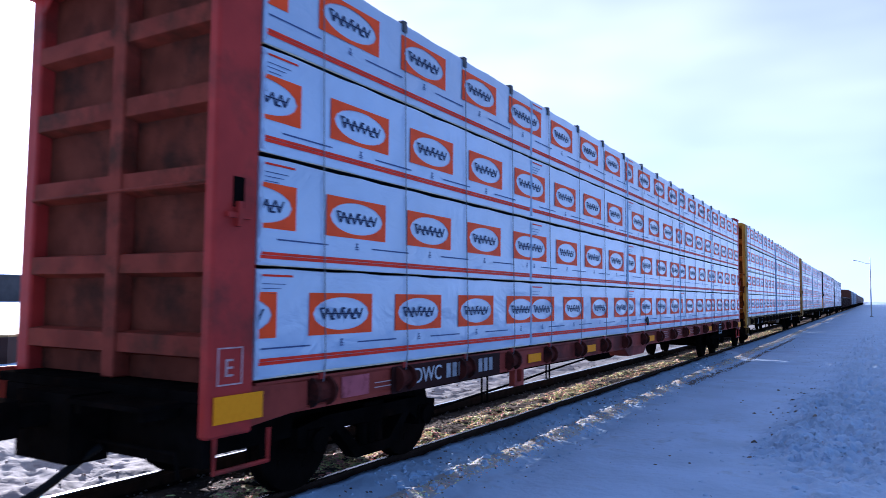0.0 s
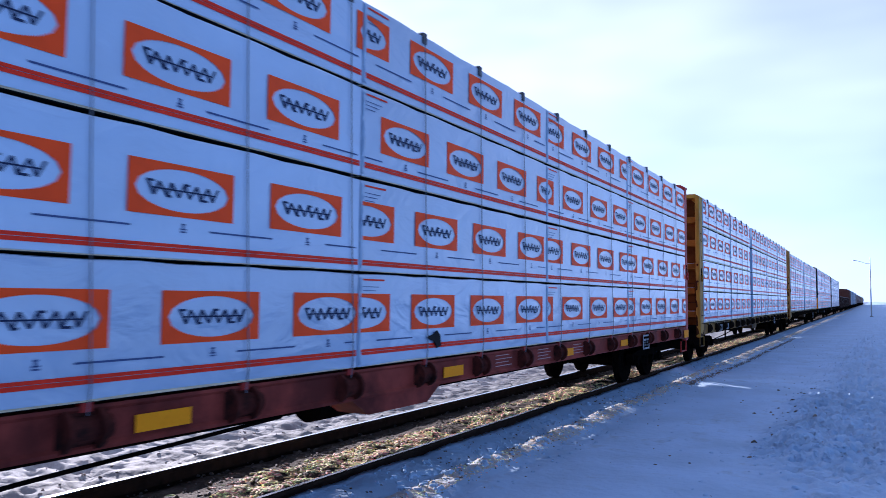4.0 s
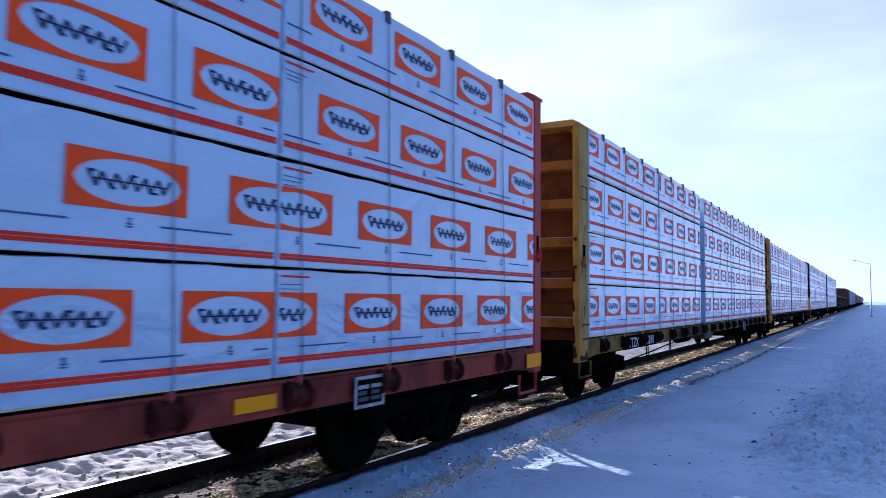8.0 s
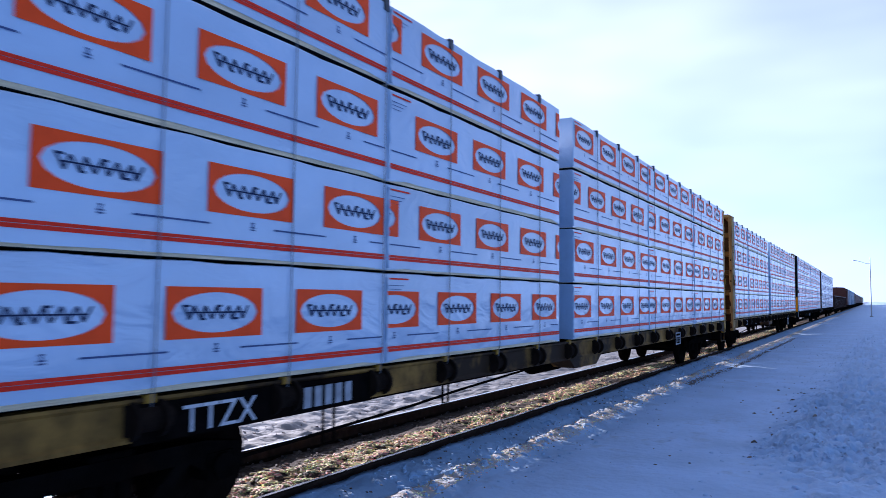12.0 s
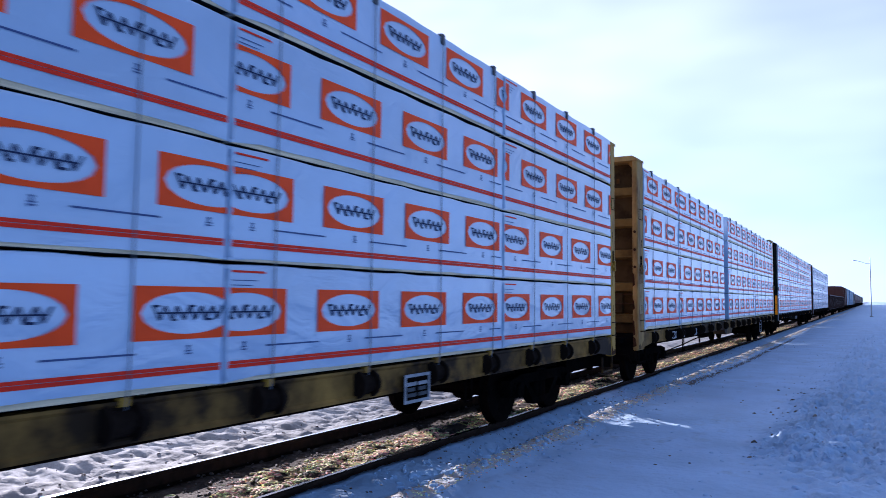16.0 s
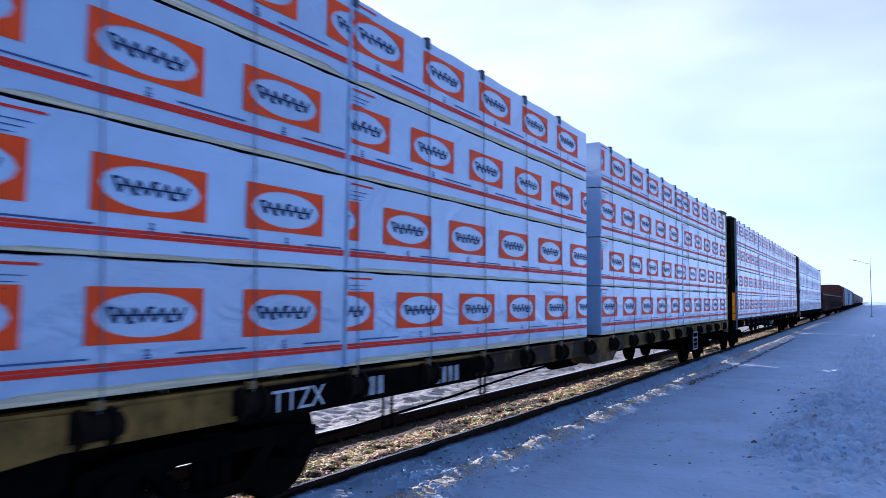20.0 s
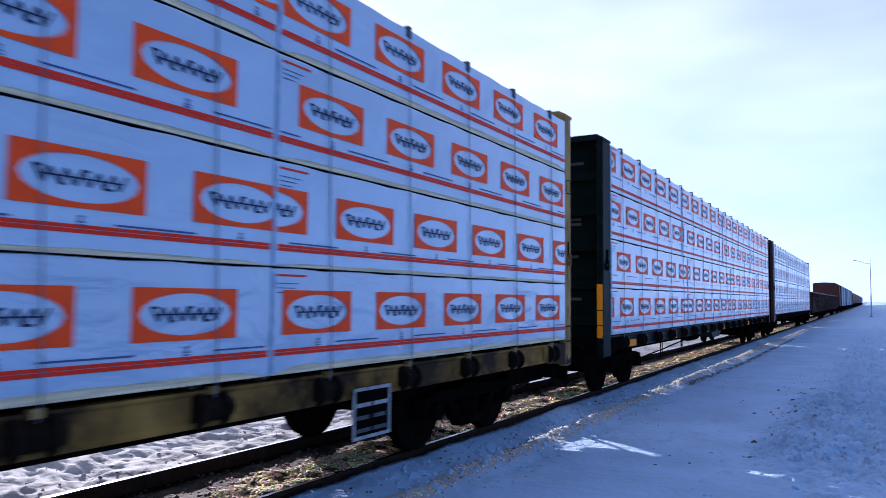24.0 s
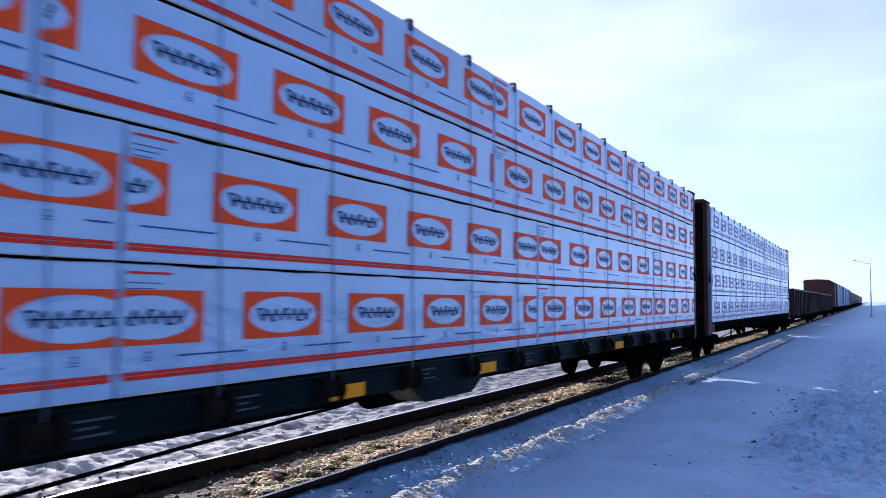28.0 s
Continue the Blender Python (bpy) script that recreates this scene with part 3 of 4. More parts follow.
        rows.append([bm.verts.new(p) for p in ((0.0, 0.003, z), (rng.uniform(0.006, 0.020), 0.006 + rng.uniform(0, 0.006), z), (rng.uniform(0.003, 0.010), w * 0.6, z), (rng.uniform(0.008, 0.016), w * 0.8, z), (0.0, w + 0.012, z))])
    for q, w in zip(rows, rows[1:]):
        for k in range(4):
            bm.faces.new((q[k], q[k + 1], w[k + 1], w[k]))
    return mesh_of(bm, "wrap")


FOLDS = [fold_mesh(k) for k in range(5)]


def lumber_pack(y0, length, z, height, first, printed=True, label="", face=HALF, near=True, hem=0.012, stripe=0.115, mark=0.475, faint=False):
    """A pack of sawn boards in printed white wrap. y0: where it starts along the train; first: where the first printed mark's middle lies."""
    ob = thing("lumber_pack", label or "white plastic-wrapped pack of lumber with orange printed ovals", "lumber pack", (face if near else -face + DEPTH, y0, z), "lumber packs on the railcars")
    MOVERS.append(ob)
    L = length - 0.014
    bm = bmesh.new()
    box(bm, -DEPTH + 0.012, -0.006, 0.012, L - 0.012, 0.0, height - 0.03)
    part("lumber", bm, "lumber", ob, "bare pale board edges below the wrap")
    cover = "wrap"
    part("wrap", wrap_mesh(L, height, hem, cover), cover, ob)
    if near:
        # strip added below the pack: shade of the gap put in as black
        bm = bmesh.new()
        box(bm, -0.32, -0.009, 0.02, L - 0.02, -0.004, -0.0005)
        part("hem_fold", bm, "film_back", ob, "black strip standing in for shade under the pack")
    if not printed:
        return ob
    part("end_fold", FOLDS[int(y0 * 7 + z * 11) % len(FOLDS)], None, ob, at=Matrix.Translation((0.0, 0.0, 0.0)) @ Matrix.Diagonal((1, 1, height - 0.03, 1)))
    c = (first - y0) % PITCH_LOGO - PITCH_LOGO
    while c < L + 0.5:
        if c + MARK_B > 0.1 and c + MARK_A < L - 0.06:
            part("printed_mark", logo_mesh(max(-c + 0.004, MARK_A), min(L - c - 0.004, MARK_B), faint), None, ob, at=(0.0065, c, mark))
        d0, d1 = max(0.05, c + 0.22), min(L - 0.05, c + 0.82)
        if d1 - d0 > 0.1:
            part("printed_line", line_mesh(d1 - d0, 0.012), None, ob, at=(0.0065, d0, mark - 0.256))
        if 0.1 < c < L - 0.1:
            part("printed_sign", sign_mesh(), None, ob, at=(0.0065, c, mark - 0.272))
        c += PITCH_LOGO
    lines = bmesh.new()
    strip(lines, 0.0065, 0.05, 0.38, height - 0.062, height - 0.046, 1)
    for j in range(3):
        strip(lines, 0.0065, 0.05, 0.30 - 0.05 * j, height - 0.12 - 0.035 * j, height - 0.114 - 0.035 * j)
    part("pack_label", lines, ["print_blue", "print_red"], ob)
    bm = bmesh.new()
    strip(bm, 0.0065, 0.02, L - 0.02, stripe - 0.024, stripe + 0.001)
    strip(bm, 0.0065, 0.02, L - 0.02, stripe + 0.004, stripe + 0.026)
    part("printed_stripe", bm, "print_faint" if faint else "print_red", ob, "red double stripe along the hem")
    return ob


def raised(z):
    """Settles the nominal heights of the tiers on the deck."""
    return z + float(np.interp(z, (1.05, 1.6, 1.94, 2.8, 3.6, 4.4), (0.03, 0.012, 0.0, -0.008, 0.025, 0.055)))


def load(tiers, spans, firsts, printed=True, faint=False):
    """Four tiers of packs. tiers: heights of bottom, top, hem, stripe and mark; spans[tier]: where the packs start and end along the train; firsts[tier]: a mark's middle for each."""
    tiers = [[raised(z) for z in row] for row in tiers]
    for tier, (z0, z1, hem, stripe, mark) in enumerate(tiers):
        above = tiers[tier + 1][0] if tier < 3 else z1
        z1 += 0.42 * (above - z1)
        for (a, b), f in zip(spans[tier], firsts[tier]):
            lumber_pack(a, b - a, z0, z1 - z0, f, printed, "white plastic-wrapped pack of lumber with faded prints" if faint else "", hem=hem - z0, stripe=stripe - z0, mark=mark - z0, faint=faint)
            lumber_pack(a, b - a, z0, above - z0 - 0.004 * (tier < 3), f, printed=False, near=False, label="white-wrapped lumber pack on the sunny side of car")
            below = tiers[tier - 1][1] + 0.42 * (z0 - tiers[tier - 1][1]) if tier else 1.035
            for y in (a + 0.35, (a + b) / 2, b - 0.35):
                SPACERS.append((y, below, z0 - below))


SPACERS = []


def spans_of(marks):
    return [(a, b) for a, b in zip(marks, marks[1:])]


# ---- centre-beam flat cars ----
CAR = 23.13


def wheelset_mesh():
    bm = bmesh.new()
    for s in (-1, 1):
        cyl(bm, (s * 0.775, 0, 0), "x", 0.457, 0.055, 32)
        cyl(bm, (s * 0.715, 0, 0), "x", 0.482, 0.012, 32)
        cyl(bm, (s * 0.84, 0, 0), "x", 0.12, 0.03, 16)
        for k in range(5):
            a = math.tau * k / 5
            cyl(bm, (s * 0.833, 0.27 * math.cos(a), 0.27 * math.sin(a)), "x", 0.04, 0.006, 8)
    cyl(bm, (0, 0, 0), "x", 0.085, 1.0, 14)
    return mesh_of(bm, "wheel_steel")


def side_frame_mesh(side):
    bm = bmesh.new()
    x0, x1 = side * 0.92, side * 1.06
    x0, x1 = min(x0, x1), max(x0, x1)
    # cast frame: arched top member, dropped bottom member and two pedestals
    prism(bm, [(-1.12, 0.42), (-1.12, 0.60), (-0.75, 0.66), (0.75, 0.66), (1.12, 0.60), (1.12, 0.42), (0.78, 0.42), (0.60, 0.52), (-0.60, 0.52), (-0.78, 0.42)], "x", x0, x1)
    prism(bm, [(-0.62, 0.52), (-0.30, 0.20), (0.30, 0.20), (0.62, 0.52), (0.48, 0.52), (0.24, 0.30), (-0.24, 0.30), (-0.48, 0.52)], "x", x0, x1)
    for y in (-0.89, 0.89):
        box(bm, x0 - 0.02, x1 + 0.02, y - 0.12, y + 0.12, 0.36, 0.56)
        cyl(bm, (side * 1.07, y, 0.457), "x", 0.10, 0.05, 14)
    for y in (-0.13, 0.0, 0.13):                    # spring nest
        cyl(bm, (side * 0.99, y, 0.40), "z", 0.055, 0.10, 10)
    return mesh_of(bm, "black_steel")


def bolster_mesh():
    bm = bmesh.new()
    box(bm, -1.05, 1.05, -0.16, 0.16, 0.50, 0.70)
    box(bm, -0.75, 0.75, -0.62, -0.56, 0.30, 0.40)
    box(bm, -0.75, 0.75, 0.56, 0.62, 0.30, 0.40)
    cyl(bm, (0, 0, 0.72), "z", 0.2, 0.05, 16)
    return mesh_of(bm, "black_steel", 0.01)


WHEELSET, BOLSTER = wheelset_mesh(), bolster_mesh()
FRAMES = {s: side_frame_mesh(s) for s in (-1, 1)}


def truck(parent, y):
    t = part("truck", BOLSTER, None, parent, "black cast-steel freight truck", at=(0, y, 0))
    for s in (-1, 1):
        part("side_frame", FRAMES[s], None, t)
    for dy in (-0.89, 0.89):
        w = part("wheelset", WHEELSET, None, t, at=(0, dy, 0.457))
        WHEELS.append(w)


def coupler(parent, y, d):
    bm = bmesh.new()
    box(bm, -0.09, 0.09, min(y, y + d * 0.55), max(y, y + d * 0.55), 0.76, 0.92)
    y2 = y + d * 0.55
    prism(bm, [(-0.16, y2), (-0.20, y2 + d * 0.16), (-0.10, y2 + d * 0.24), (0.02, y2 + d * 0.16), (0.05, y2 + d * 0.28), (0.19, y2 + d * 0.22), (0.16, y2)], "z", 0.72, 0.98)
    part("coupler", bm, "black_steel", parent, "black steel knuckle coupler", bevel=0.012)
    bm = bmesh.new()
    pts = [(0.34 - 0.03 * k, y + d * (0.05 + 0.78 * (k / 8) ** 0.9), 0.60 - 0.36 * math.sin(math.pi * 0.60 * k / 8) ** 1.1) for k in range(9)]
    tube(bm, pts, 0.034)
    part("air_hose", bm, "rubber", parent, "hanging black rubber air hose")
    bm = bmesh.new()
    tube(bm, [(0.2, y + d * 0.12, 0.66), (1.25, y + d * 0.12, 0.66), (1.32, y + d * 0.14, 0.5)], 0.016)
    part("uncoupling_lever", bm, "black_steel", parent)


def bulkhead(parent, y, d, mat, centre, deep=0.42):
    """The end wall of a car. d: the way its ribbed outer face looks."""
    def span(a, b):
        return (min(y + d * a, y + d * b), max(y + d * a, y + d * b))
    near, far, back = HALF - 0.002, -1.38, -deep
    inn, out, front = 1.31, -1.20, back * 0.58
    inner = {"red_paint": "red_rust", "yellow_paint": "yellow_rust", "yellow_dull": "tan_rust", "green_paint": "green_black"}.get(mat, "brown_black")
    # panels darker than their ribs: recess shade put into the paint
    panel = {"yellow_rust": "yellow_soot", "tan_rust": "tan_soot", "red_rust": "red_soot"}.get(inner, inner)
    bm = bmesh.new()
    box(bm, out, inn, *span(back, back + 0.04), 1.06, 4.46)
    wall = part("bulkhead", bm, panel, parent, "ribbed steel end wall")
    for s, x0, x1 in ((1, inn, near), (-1, far, out)):
        bm = bmesh.new()
        box(bm, x0, x1, *span(back, 0.0 if s > 0 else front), 0.74, 4.50)
        part("corner_post", bm, mat, wall, bevel=0.02)
        bm = bmesh.new()
        c = inn if s > 0 else out
        prism(bm, [(c, 4.46), (c, 4.30), (c - s * 0.16, 4.46)], "y", *span(front - 0.02, front))
        part("gusset", bm, mat, wall)
    bm = bmesh.new()                                  # slot and latch on the near post
    box(bm, near - 0.004, near + 0.006, *span(back * 0.65, back * 0.40), 2.36, 2.58)
    part("slot", bm, "black_steel", wall)
    bm = bmesh.new()
    box(bm, near, near + 0.03, *span(back * 0.8, back * 0.25), 2.28, 2.32)
    box(bm, near, near + 0.045, *span(back * 0.55, back * 0.45), 2.22, 2.40)
    part("latch", bm, mat, wall)
    if mat.startswith("yellow"):                      # small framed panel high on the post
        bm = bmesh.new()
        for z in (3.30, 3.50):
            box(bm, near, near + 0.004, *span(back * 0.85, back * 0.2), z, z + 0.012)
        for a in (0.85, 0.22):
            box(bm, near, near + 0.004, *span(back * a, back * a + 0.01), 3.30, 3.512)
        part("post_marking", bm, "black_steel", wall)
    if centre:
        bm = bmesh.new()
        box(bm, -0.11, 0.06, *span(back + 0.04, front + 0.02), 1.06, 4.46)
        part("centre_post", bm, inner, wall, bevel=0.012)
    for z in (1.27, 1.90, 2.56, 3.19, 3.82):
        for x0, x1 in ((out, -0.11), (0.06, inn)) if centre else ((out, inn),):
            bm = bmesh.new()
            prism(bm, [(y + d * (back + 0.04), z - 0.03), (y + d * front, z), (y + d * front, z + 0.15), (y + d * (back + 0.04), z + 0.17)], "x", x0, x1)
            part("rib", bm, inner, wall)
    if mat.startswith("yellow") and d < 0:
        for k in range(6):
            bm = bmesh.new()
            box(bm, 0.44 + 0.09 * k, 0.50 + 0.09 * k, *span(back + 0.04, back + 0.045), 4.08, 4.18)
            part("number_bar", bm, "number_faint", wall)
    if mat == "green_paint":
        for x0, x1, z in ((0.45, 0.95, 4.12), (0.5, 0.9, 3.12), (0.5, 0.9, 3.03), (0.52, 0.85, 2.45), (0.5, 0.9, 1.7)):
            bm = bmesh.new()
            box(bm, x0, x1, *span(back + 0.04, back + 0.045), z, z + 0.05)
            part("stencil_bar", bm, "grey_stencil", wall)
    for z in (1.438, 2.068, 2.728) if mat == "yellow_paint" and d < 0 else ():                          # wind-blown snow left on two ribs
        bm = bmesh.new()
        prism(bm, [(y + d * (front - 0.09), z - 0.012), (y + d * (front - 0.01), z - 0.026), (y + d * (front - 0.03), z - 0.008), (y + d * (front - 0.09), z - 0.002)], "x", 0.12, inn - 0.1)
        part("snow_dusting", bm, "snow_clod", wall, "thin snow lying on a rib")
    bm = bmesh.new()
    prism(bm, [(far - 0.01, 4.46), (near + 0.01, 4.46), (near + 0.01, 4.50), (near - 0.10, 4.56), (far + 0.10, 4.56), (far - 0.01, 4.50)], "y", *span(back - 0.005, 0.015))
    part("top_cap", bm, mat, wall)
    bm = bmesh.new()
    prism(bm, [(-0.06, 4.56), (0.06, 4.56), (0.04, 4.66), (-0.05, 4.66)], "y", *span(-0.12, -0.02))
    part("lifting_lug", bm, mat, wall)
    bm = bmesh.new()                                  # handrail across the wall
    tube(bm, [(out + 0.1, y + d * front, 2.52), (out + 0.1, y + d * (front + 0.07), 2.55), (inn - 0.05, y + d * (front + 0.07), 2.57), (inn - 0.05, y + d * front, 2.54)], 0.013, 6)
    part("handrail", bm, inner, wall)
    if mat == "yellow_paint" and d < 0:               # bent rod frame beside the near post
        bm = bmesh.new()
        o = y + d * (front + 0.10)
        tube(bm, [(inn + 0.02, y + d * (front + 0.06), 2.20), (1.18, o, 2.17), (0.74, o, 2.15), (0.75, o, 1.68), (1.20, o, 1.66), (inn, y + d * (front + 0.06), 1.67)], 0.013, 6)
        tube(bm, [(1.26, o, 2.16), (1.27, o, 1.67)], 0.012, 6)
        cyl(bm, (0.84, o + d * 0.01, 2.13), "y", 0.045, 0.025, 10)
        part("brake_lever", bm, "rust_scale", wall)
    if mat == "yellow_dull" and d < 0:                # two dark brackets and rods across the lower bays
        for z in (1.62, 1.80):
            bm = bmesh.new()
            tube(bm, [(out + 0.1, y + d * (front + 0.03), z), (inn, y + d * (front + 0.03), z + 0.02)], 0.012, 6)
            part("brake_rod", bm, "rust_scale", wall)
        for x in (0.52, 0.86):
            bm = bmesh.new()
            box(bm, x, x + 0.16, *span(back + 0.041, back + 0.12), 1.46, 1.86)
            part("bracket", bm, "tan_soot", wall, bevel=0.01)
    if mat.startswith("yellow"):
        # rust-ringed bolt holes down the edge of the near post, grab irons and a catch at its foot
        for z in (2.36, 2.70, 3.05) if mat == "yellow_dull" else (2.22, 2.66):
            bm = bmesh.new()
            cyl(bm, (inn + 0.05, y + d * 0.004, z), "y", 0.028, 0.012, 8)
            part("bolt", bm, "rust_scale", wall)
        for z in (1.32, 1.10):
            bm = bmesh.new()
            tube(bm, [(near, y + d * back * 0.88, z), (near + 0.035, y + d * back * 0.86, z + 0.004), (near + 0.035, y + d * back * 0.34, z + 0.004), (near, y + d * back * 0.32, z)], 0.010, 6)
            part("grab_iron", bm, "rust_scale", wall)
        bm = bmesh.new()
        prism(bm, [(y + d * back * 0.94, 0.76), (y + d * back * 0.12, 0.77), (y + d * back * 0.05, 0.83), (y + d * back * 0.3, 0.86), (y + d * back * 0.42, 0.82), (y + d * back * 0.6, 0.84), (y + d * back * 0.78, 0.92), (y + d * back * 0.9, 0.85)], "x", near, near + 0.004)
        part("rust_patch", bm, "rust_scale" if mat == "yellow_paint" else "yellow_grime", wall)
        for z0, z1, w in ((0.80, 1.02, 0.075), (1.02, 1.34, 0.05), (1.52, 1.74, 0.045), (1.98, 2.26, 0.05)):
            bm = bmesh.new()
            prism(bm, [(inn + 0.004, z0), (inn + w, z0 + 0.03), (inn + w * 0.7, z1 - 0.05), (inn + 0.004, z1)], "y", *span(0.0, 0.004))
            part("rust_patch", bm, "rust_scale", wall)
        for z0, z1, a0, a1 in ((2.10, 2.27, 0.28, 0.34), (1.96, 2.25, 0.66, 0.70), (1.42, 1.62, 0.52, 0.60), (2.74, 2.90, 0.60, 0.68)):
            bm = bmesh.new()
            prism(bm, [(y + d * back * a0, z1), (y + d * back * a1, z1), (y + d * back * (a1 - 0.02), z0 + 0.05), (y + d * back * (a0 + a1) / 2, z0)], "x", near, near + 0.003)
            part("rust_run", bm, "rust_scale", wall)
    if mat == "yellow_dull" and d < 0:
        bm = bmesh.new()
        prism(bm, [(y + d * back * 0.80, 1.46), (y + d * back * 0.30, 1.44), (y + d * back * 0.26, 2.02), (y + d * back * 0.76, 2.06)], "x", near, near + 0.003)
        part("repainted_patch", bm, "pale_patch", wall, "paler repainted patch")
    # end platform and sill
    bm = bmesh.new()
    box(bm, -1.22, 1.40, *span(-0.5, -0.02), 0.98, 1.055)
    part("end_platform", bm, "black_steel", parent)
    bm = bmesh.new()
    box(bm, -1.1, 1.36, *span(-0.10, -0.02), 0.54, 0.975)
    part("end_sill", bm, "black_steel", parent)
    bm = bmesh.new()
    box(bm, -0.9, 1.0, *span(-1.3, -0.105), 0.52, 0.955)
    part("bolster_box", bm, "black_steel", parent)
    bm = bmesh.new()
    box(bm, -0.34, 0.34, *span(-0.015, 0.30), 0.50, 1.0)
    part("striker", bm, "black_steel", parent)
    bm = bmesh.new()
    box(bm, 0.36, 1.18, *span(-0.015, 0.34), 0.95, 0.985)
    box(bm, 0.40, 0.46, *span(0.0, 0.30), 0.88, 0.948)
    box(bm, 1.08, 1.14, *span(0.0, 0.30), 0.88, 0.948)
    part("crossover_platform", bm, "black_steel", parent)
    # deeper sill piece beside each corner
    for s in (-1, 1):
        bm = bmesh.new()
        prism(bm, [(y - d * 0.02, 0.74), (y - d * 1.02, 0.84), (y - d * 1.02, 1.05), (y - d * 0.02, 1.08)], "x", min(s * 1.37, s * 1.412), max(s * 1.37, s * 1.412))
        part("corner_sill", bm, "yellow_grime" if mat.startswith("yellow") else "black_steel" if mat == "green_paint" else "red_sill" if mat == "red_paint" else mat, parent, bevel=0.008)
    # steps hung under the corners
    for s in (-1, 1):
        bm = bmesh.new()
        tube(bm, [(s * 1.38, y - d * 0.10, 0.74), (s * 1.38, y - d * 0.10, 0.50), (s * 1.38, y - d * 0.62, 0.50), (s * 1.38, y - d * 0.62, 0.74)], 0.02, 6)
        part("sill_step", bm, {"yellow_paint": "yellow_grime", "red_paint": "red_paint"}.get(mat, "wheel_steel"), parent)


def centre_beam_car(y0, mat, centre, label, sill_mat=None, CAR=CAR, first=1.2, top=4.42, lean=-0.12, bracket=False, gap=(0, 0), low=0.83):
    ob = thing("centre_beam_car", label, "railcar", (0, y0, 0), "lumber cars of the train")
    top += 0.055
    MOVERS.append(ob)
    sill_mat = sill_mat or mat
    grime = "yellow_grime" if mat.startswith("yellow") else "red_sill" if mat == "red_paint" else sill_mat
    bulkhead(ob, 0.0, -1, mat, centre)
    bulkhead(ob, CAR, 1, mat, centre, 0.24)
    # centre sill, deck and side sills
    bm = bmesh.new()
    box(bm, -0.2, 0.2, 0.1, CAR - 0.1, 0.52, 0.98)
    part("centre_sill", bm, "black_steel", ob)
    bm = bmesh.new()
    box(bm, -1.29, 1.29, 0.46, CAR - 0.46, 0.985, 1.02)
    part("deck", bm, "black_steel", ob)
    for s in (-1, 1):
        bm = bmesh.new()
        prism(bm, [(s * 1.30, low), (s * 1.40, low - 0.01), (s * 1.402, low + 0.015), (s * 1.385, low + 0.035), (s * 1.385, 1.045), (s * 1.402, 1.065), (s * 1.40, 1.085), (s * 1.30, 1.085)], "y", 0.46, CAR - 0.46)
        part("side_sill", bm, grime, ob)
    # added strip below the far sill, out of view, narrows the sunlit band
    bm = bmesh.new()
    box(bm, -1.38, -1.33, 0.46, CAR - 0.46, 0.715, low - 0.012)
    part("sill_flange", bm, grime, ob)
    y = first
    while y < CAR - 0.6:
        # winch on the near sill, its drum dark with grease; tie-down cable above it
        bm = bmesh.new()
        for dy, r in ((-0.13, 0.125), (0.08, 0.125), (0.15, 0.075)):
            cyl(bm, (1.375, y + dy, 0.95), "y", r, 0.014, 14)
        cyl(bm, (1.375, y, 0.95), "y", 0.085, 0.13, 14)
        box(bm, 1.375, 1.392, y - 0.17, y + 0.15, 0.85, 1.05)
        box(bm, 1.36, 1.46, y - 0.03, y + 0.01, 0.94, 0.96)
        winch = part("winch", bm, "red_grease" if mat == "red_paint" else "winch_grease", ob)
        bm = bmesh.new()
        box(bm, 1.36, 1.41, y - 0.035, y + 0.035, 1.05, 1.105)
        part("cable_guide", bm, mat, winch)
        if mat != "green_paint":
            bm = bmesh.new()
            cyl(bm, (-1.355, y, 0.72), "y", 0.12, 0.13, 14)
            box(bm, -1.44, -1.405, y - 0.15, y + 0.15, 0.64, 0.92)
            part("winch", bm, "winch_grease", ob)
        if not gap[0] < y + lean < gap[1]:
            bm = bmesh.new()
            tube(bm, [(1.42, y, 1.03), (1.438, y, 1.2), (1.436, y + lean * 0.5, 2.6), (1.438, y + lean, top - 0.02), (1.41, y + lean, top + 0.018), (0.6, y + lean, top + 0.025)], 0.0045, 6)
            part("tie_down_cable", bm, "cable", ob)
            bm = bmesh.new()
            prism(bm, [(1.424, top - 0.09), (1.438, top - 0.09), (1.438, top + 0.02), (1.36, top + 0.022), (1.36, top + 0.004), (1.424, top + 0.004)], "y", y + lean - 0.035, y + lean + 0.035)
            part("corner_guard", bm, "strap", ob)
        y += 1.222
    # centre beam: posts, web and top chord
    bm = bmesh.new()
    box(bm, -0.12, 0.12, 0.44, CAR - 0.44, 4.20, 4.30)
    part("top_chord", bm, mat, ob)
    bm = bmesh.new()
    box(bm, -0.02, 0.02, 0.44, CAR - 0.44, 1.0, 4.20)
    part("web", bm, mat, ob)
    for i in range(1, 8):
        bm = bmesh.new()
        box(bm, -0.12, 0.12, CAR * i / 8 - 0.08, CAR * i / 8 + 0.08, 1.0, 4.20)
        part("post", bm, mat, ob)
    for y in (2.43, CAR - 2.43):
        truck(ob, y)
    coupler(ob, 0.0, -1)
    coupler(ob, CAR, 1)
    # brake gear under the floor
    bm = bmesh.new()
    cyl(bm, (0.62, 10.6, 0.72), "y", 0.2, 0.5, 18)
    part("air_reservoir", bm, "black_steel", ob)
    bm = bmesh.new()
    prism(bm, [(9.8, 0.84), (10.1, 0.66), (11.1, 0.66), (11.4, 0.84)], "x", 1.0, 1.36)
    part("brake_bracket", bm, grime, ob)
    bm = bmesh.new()
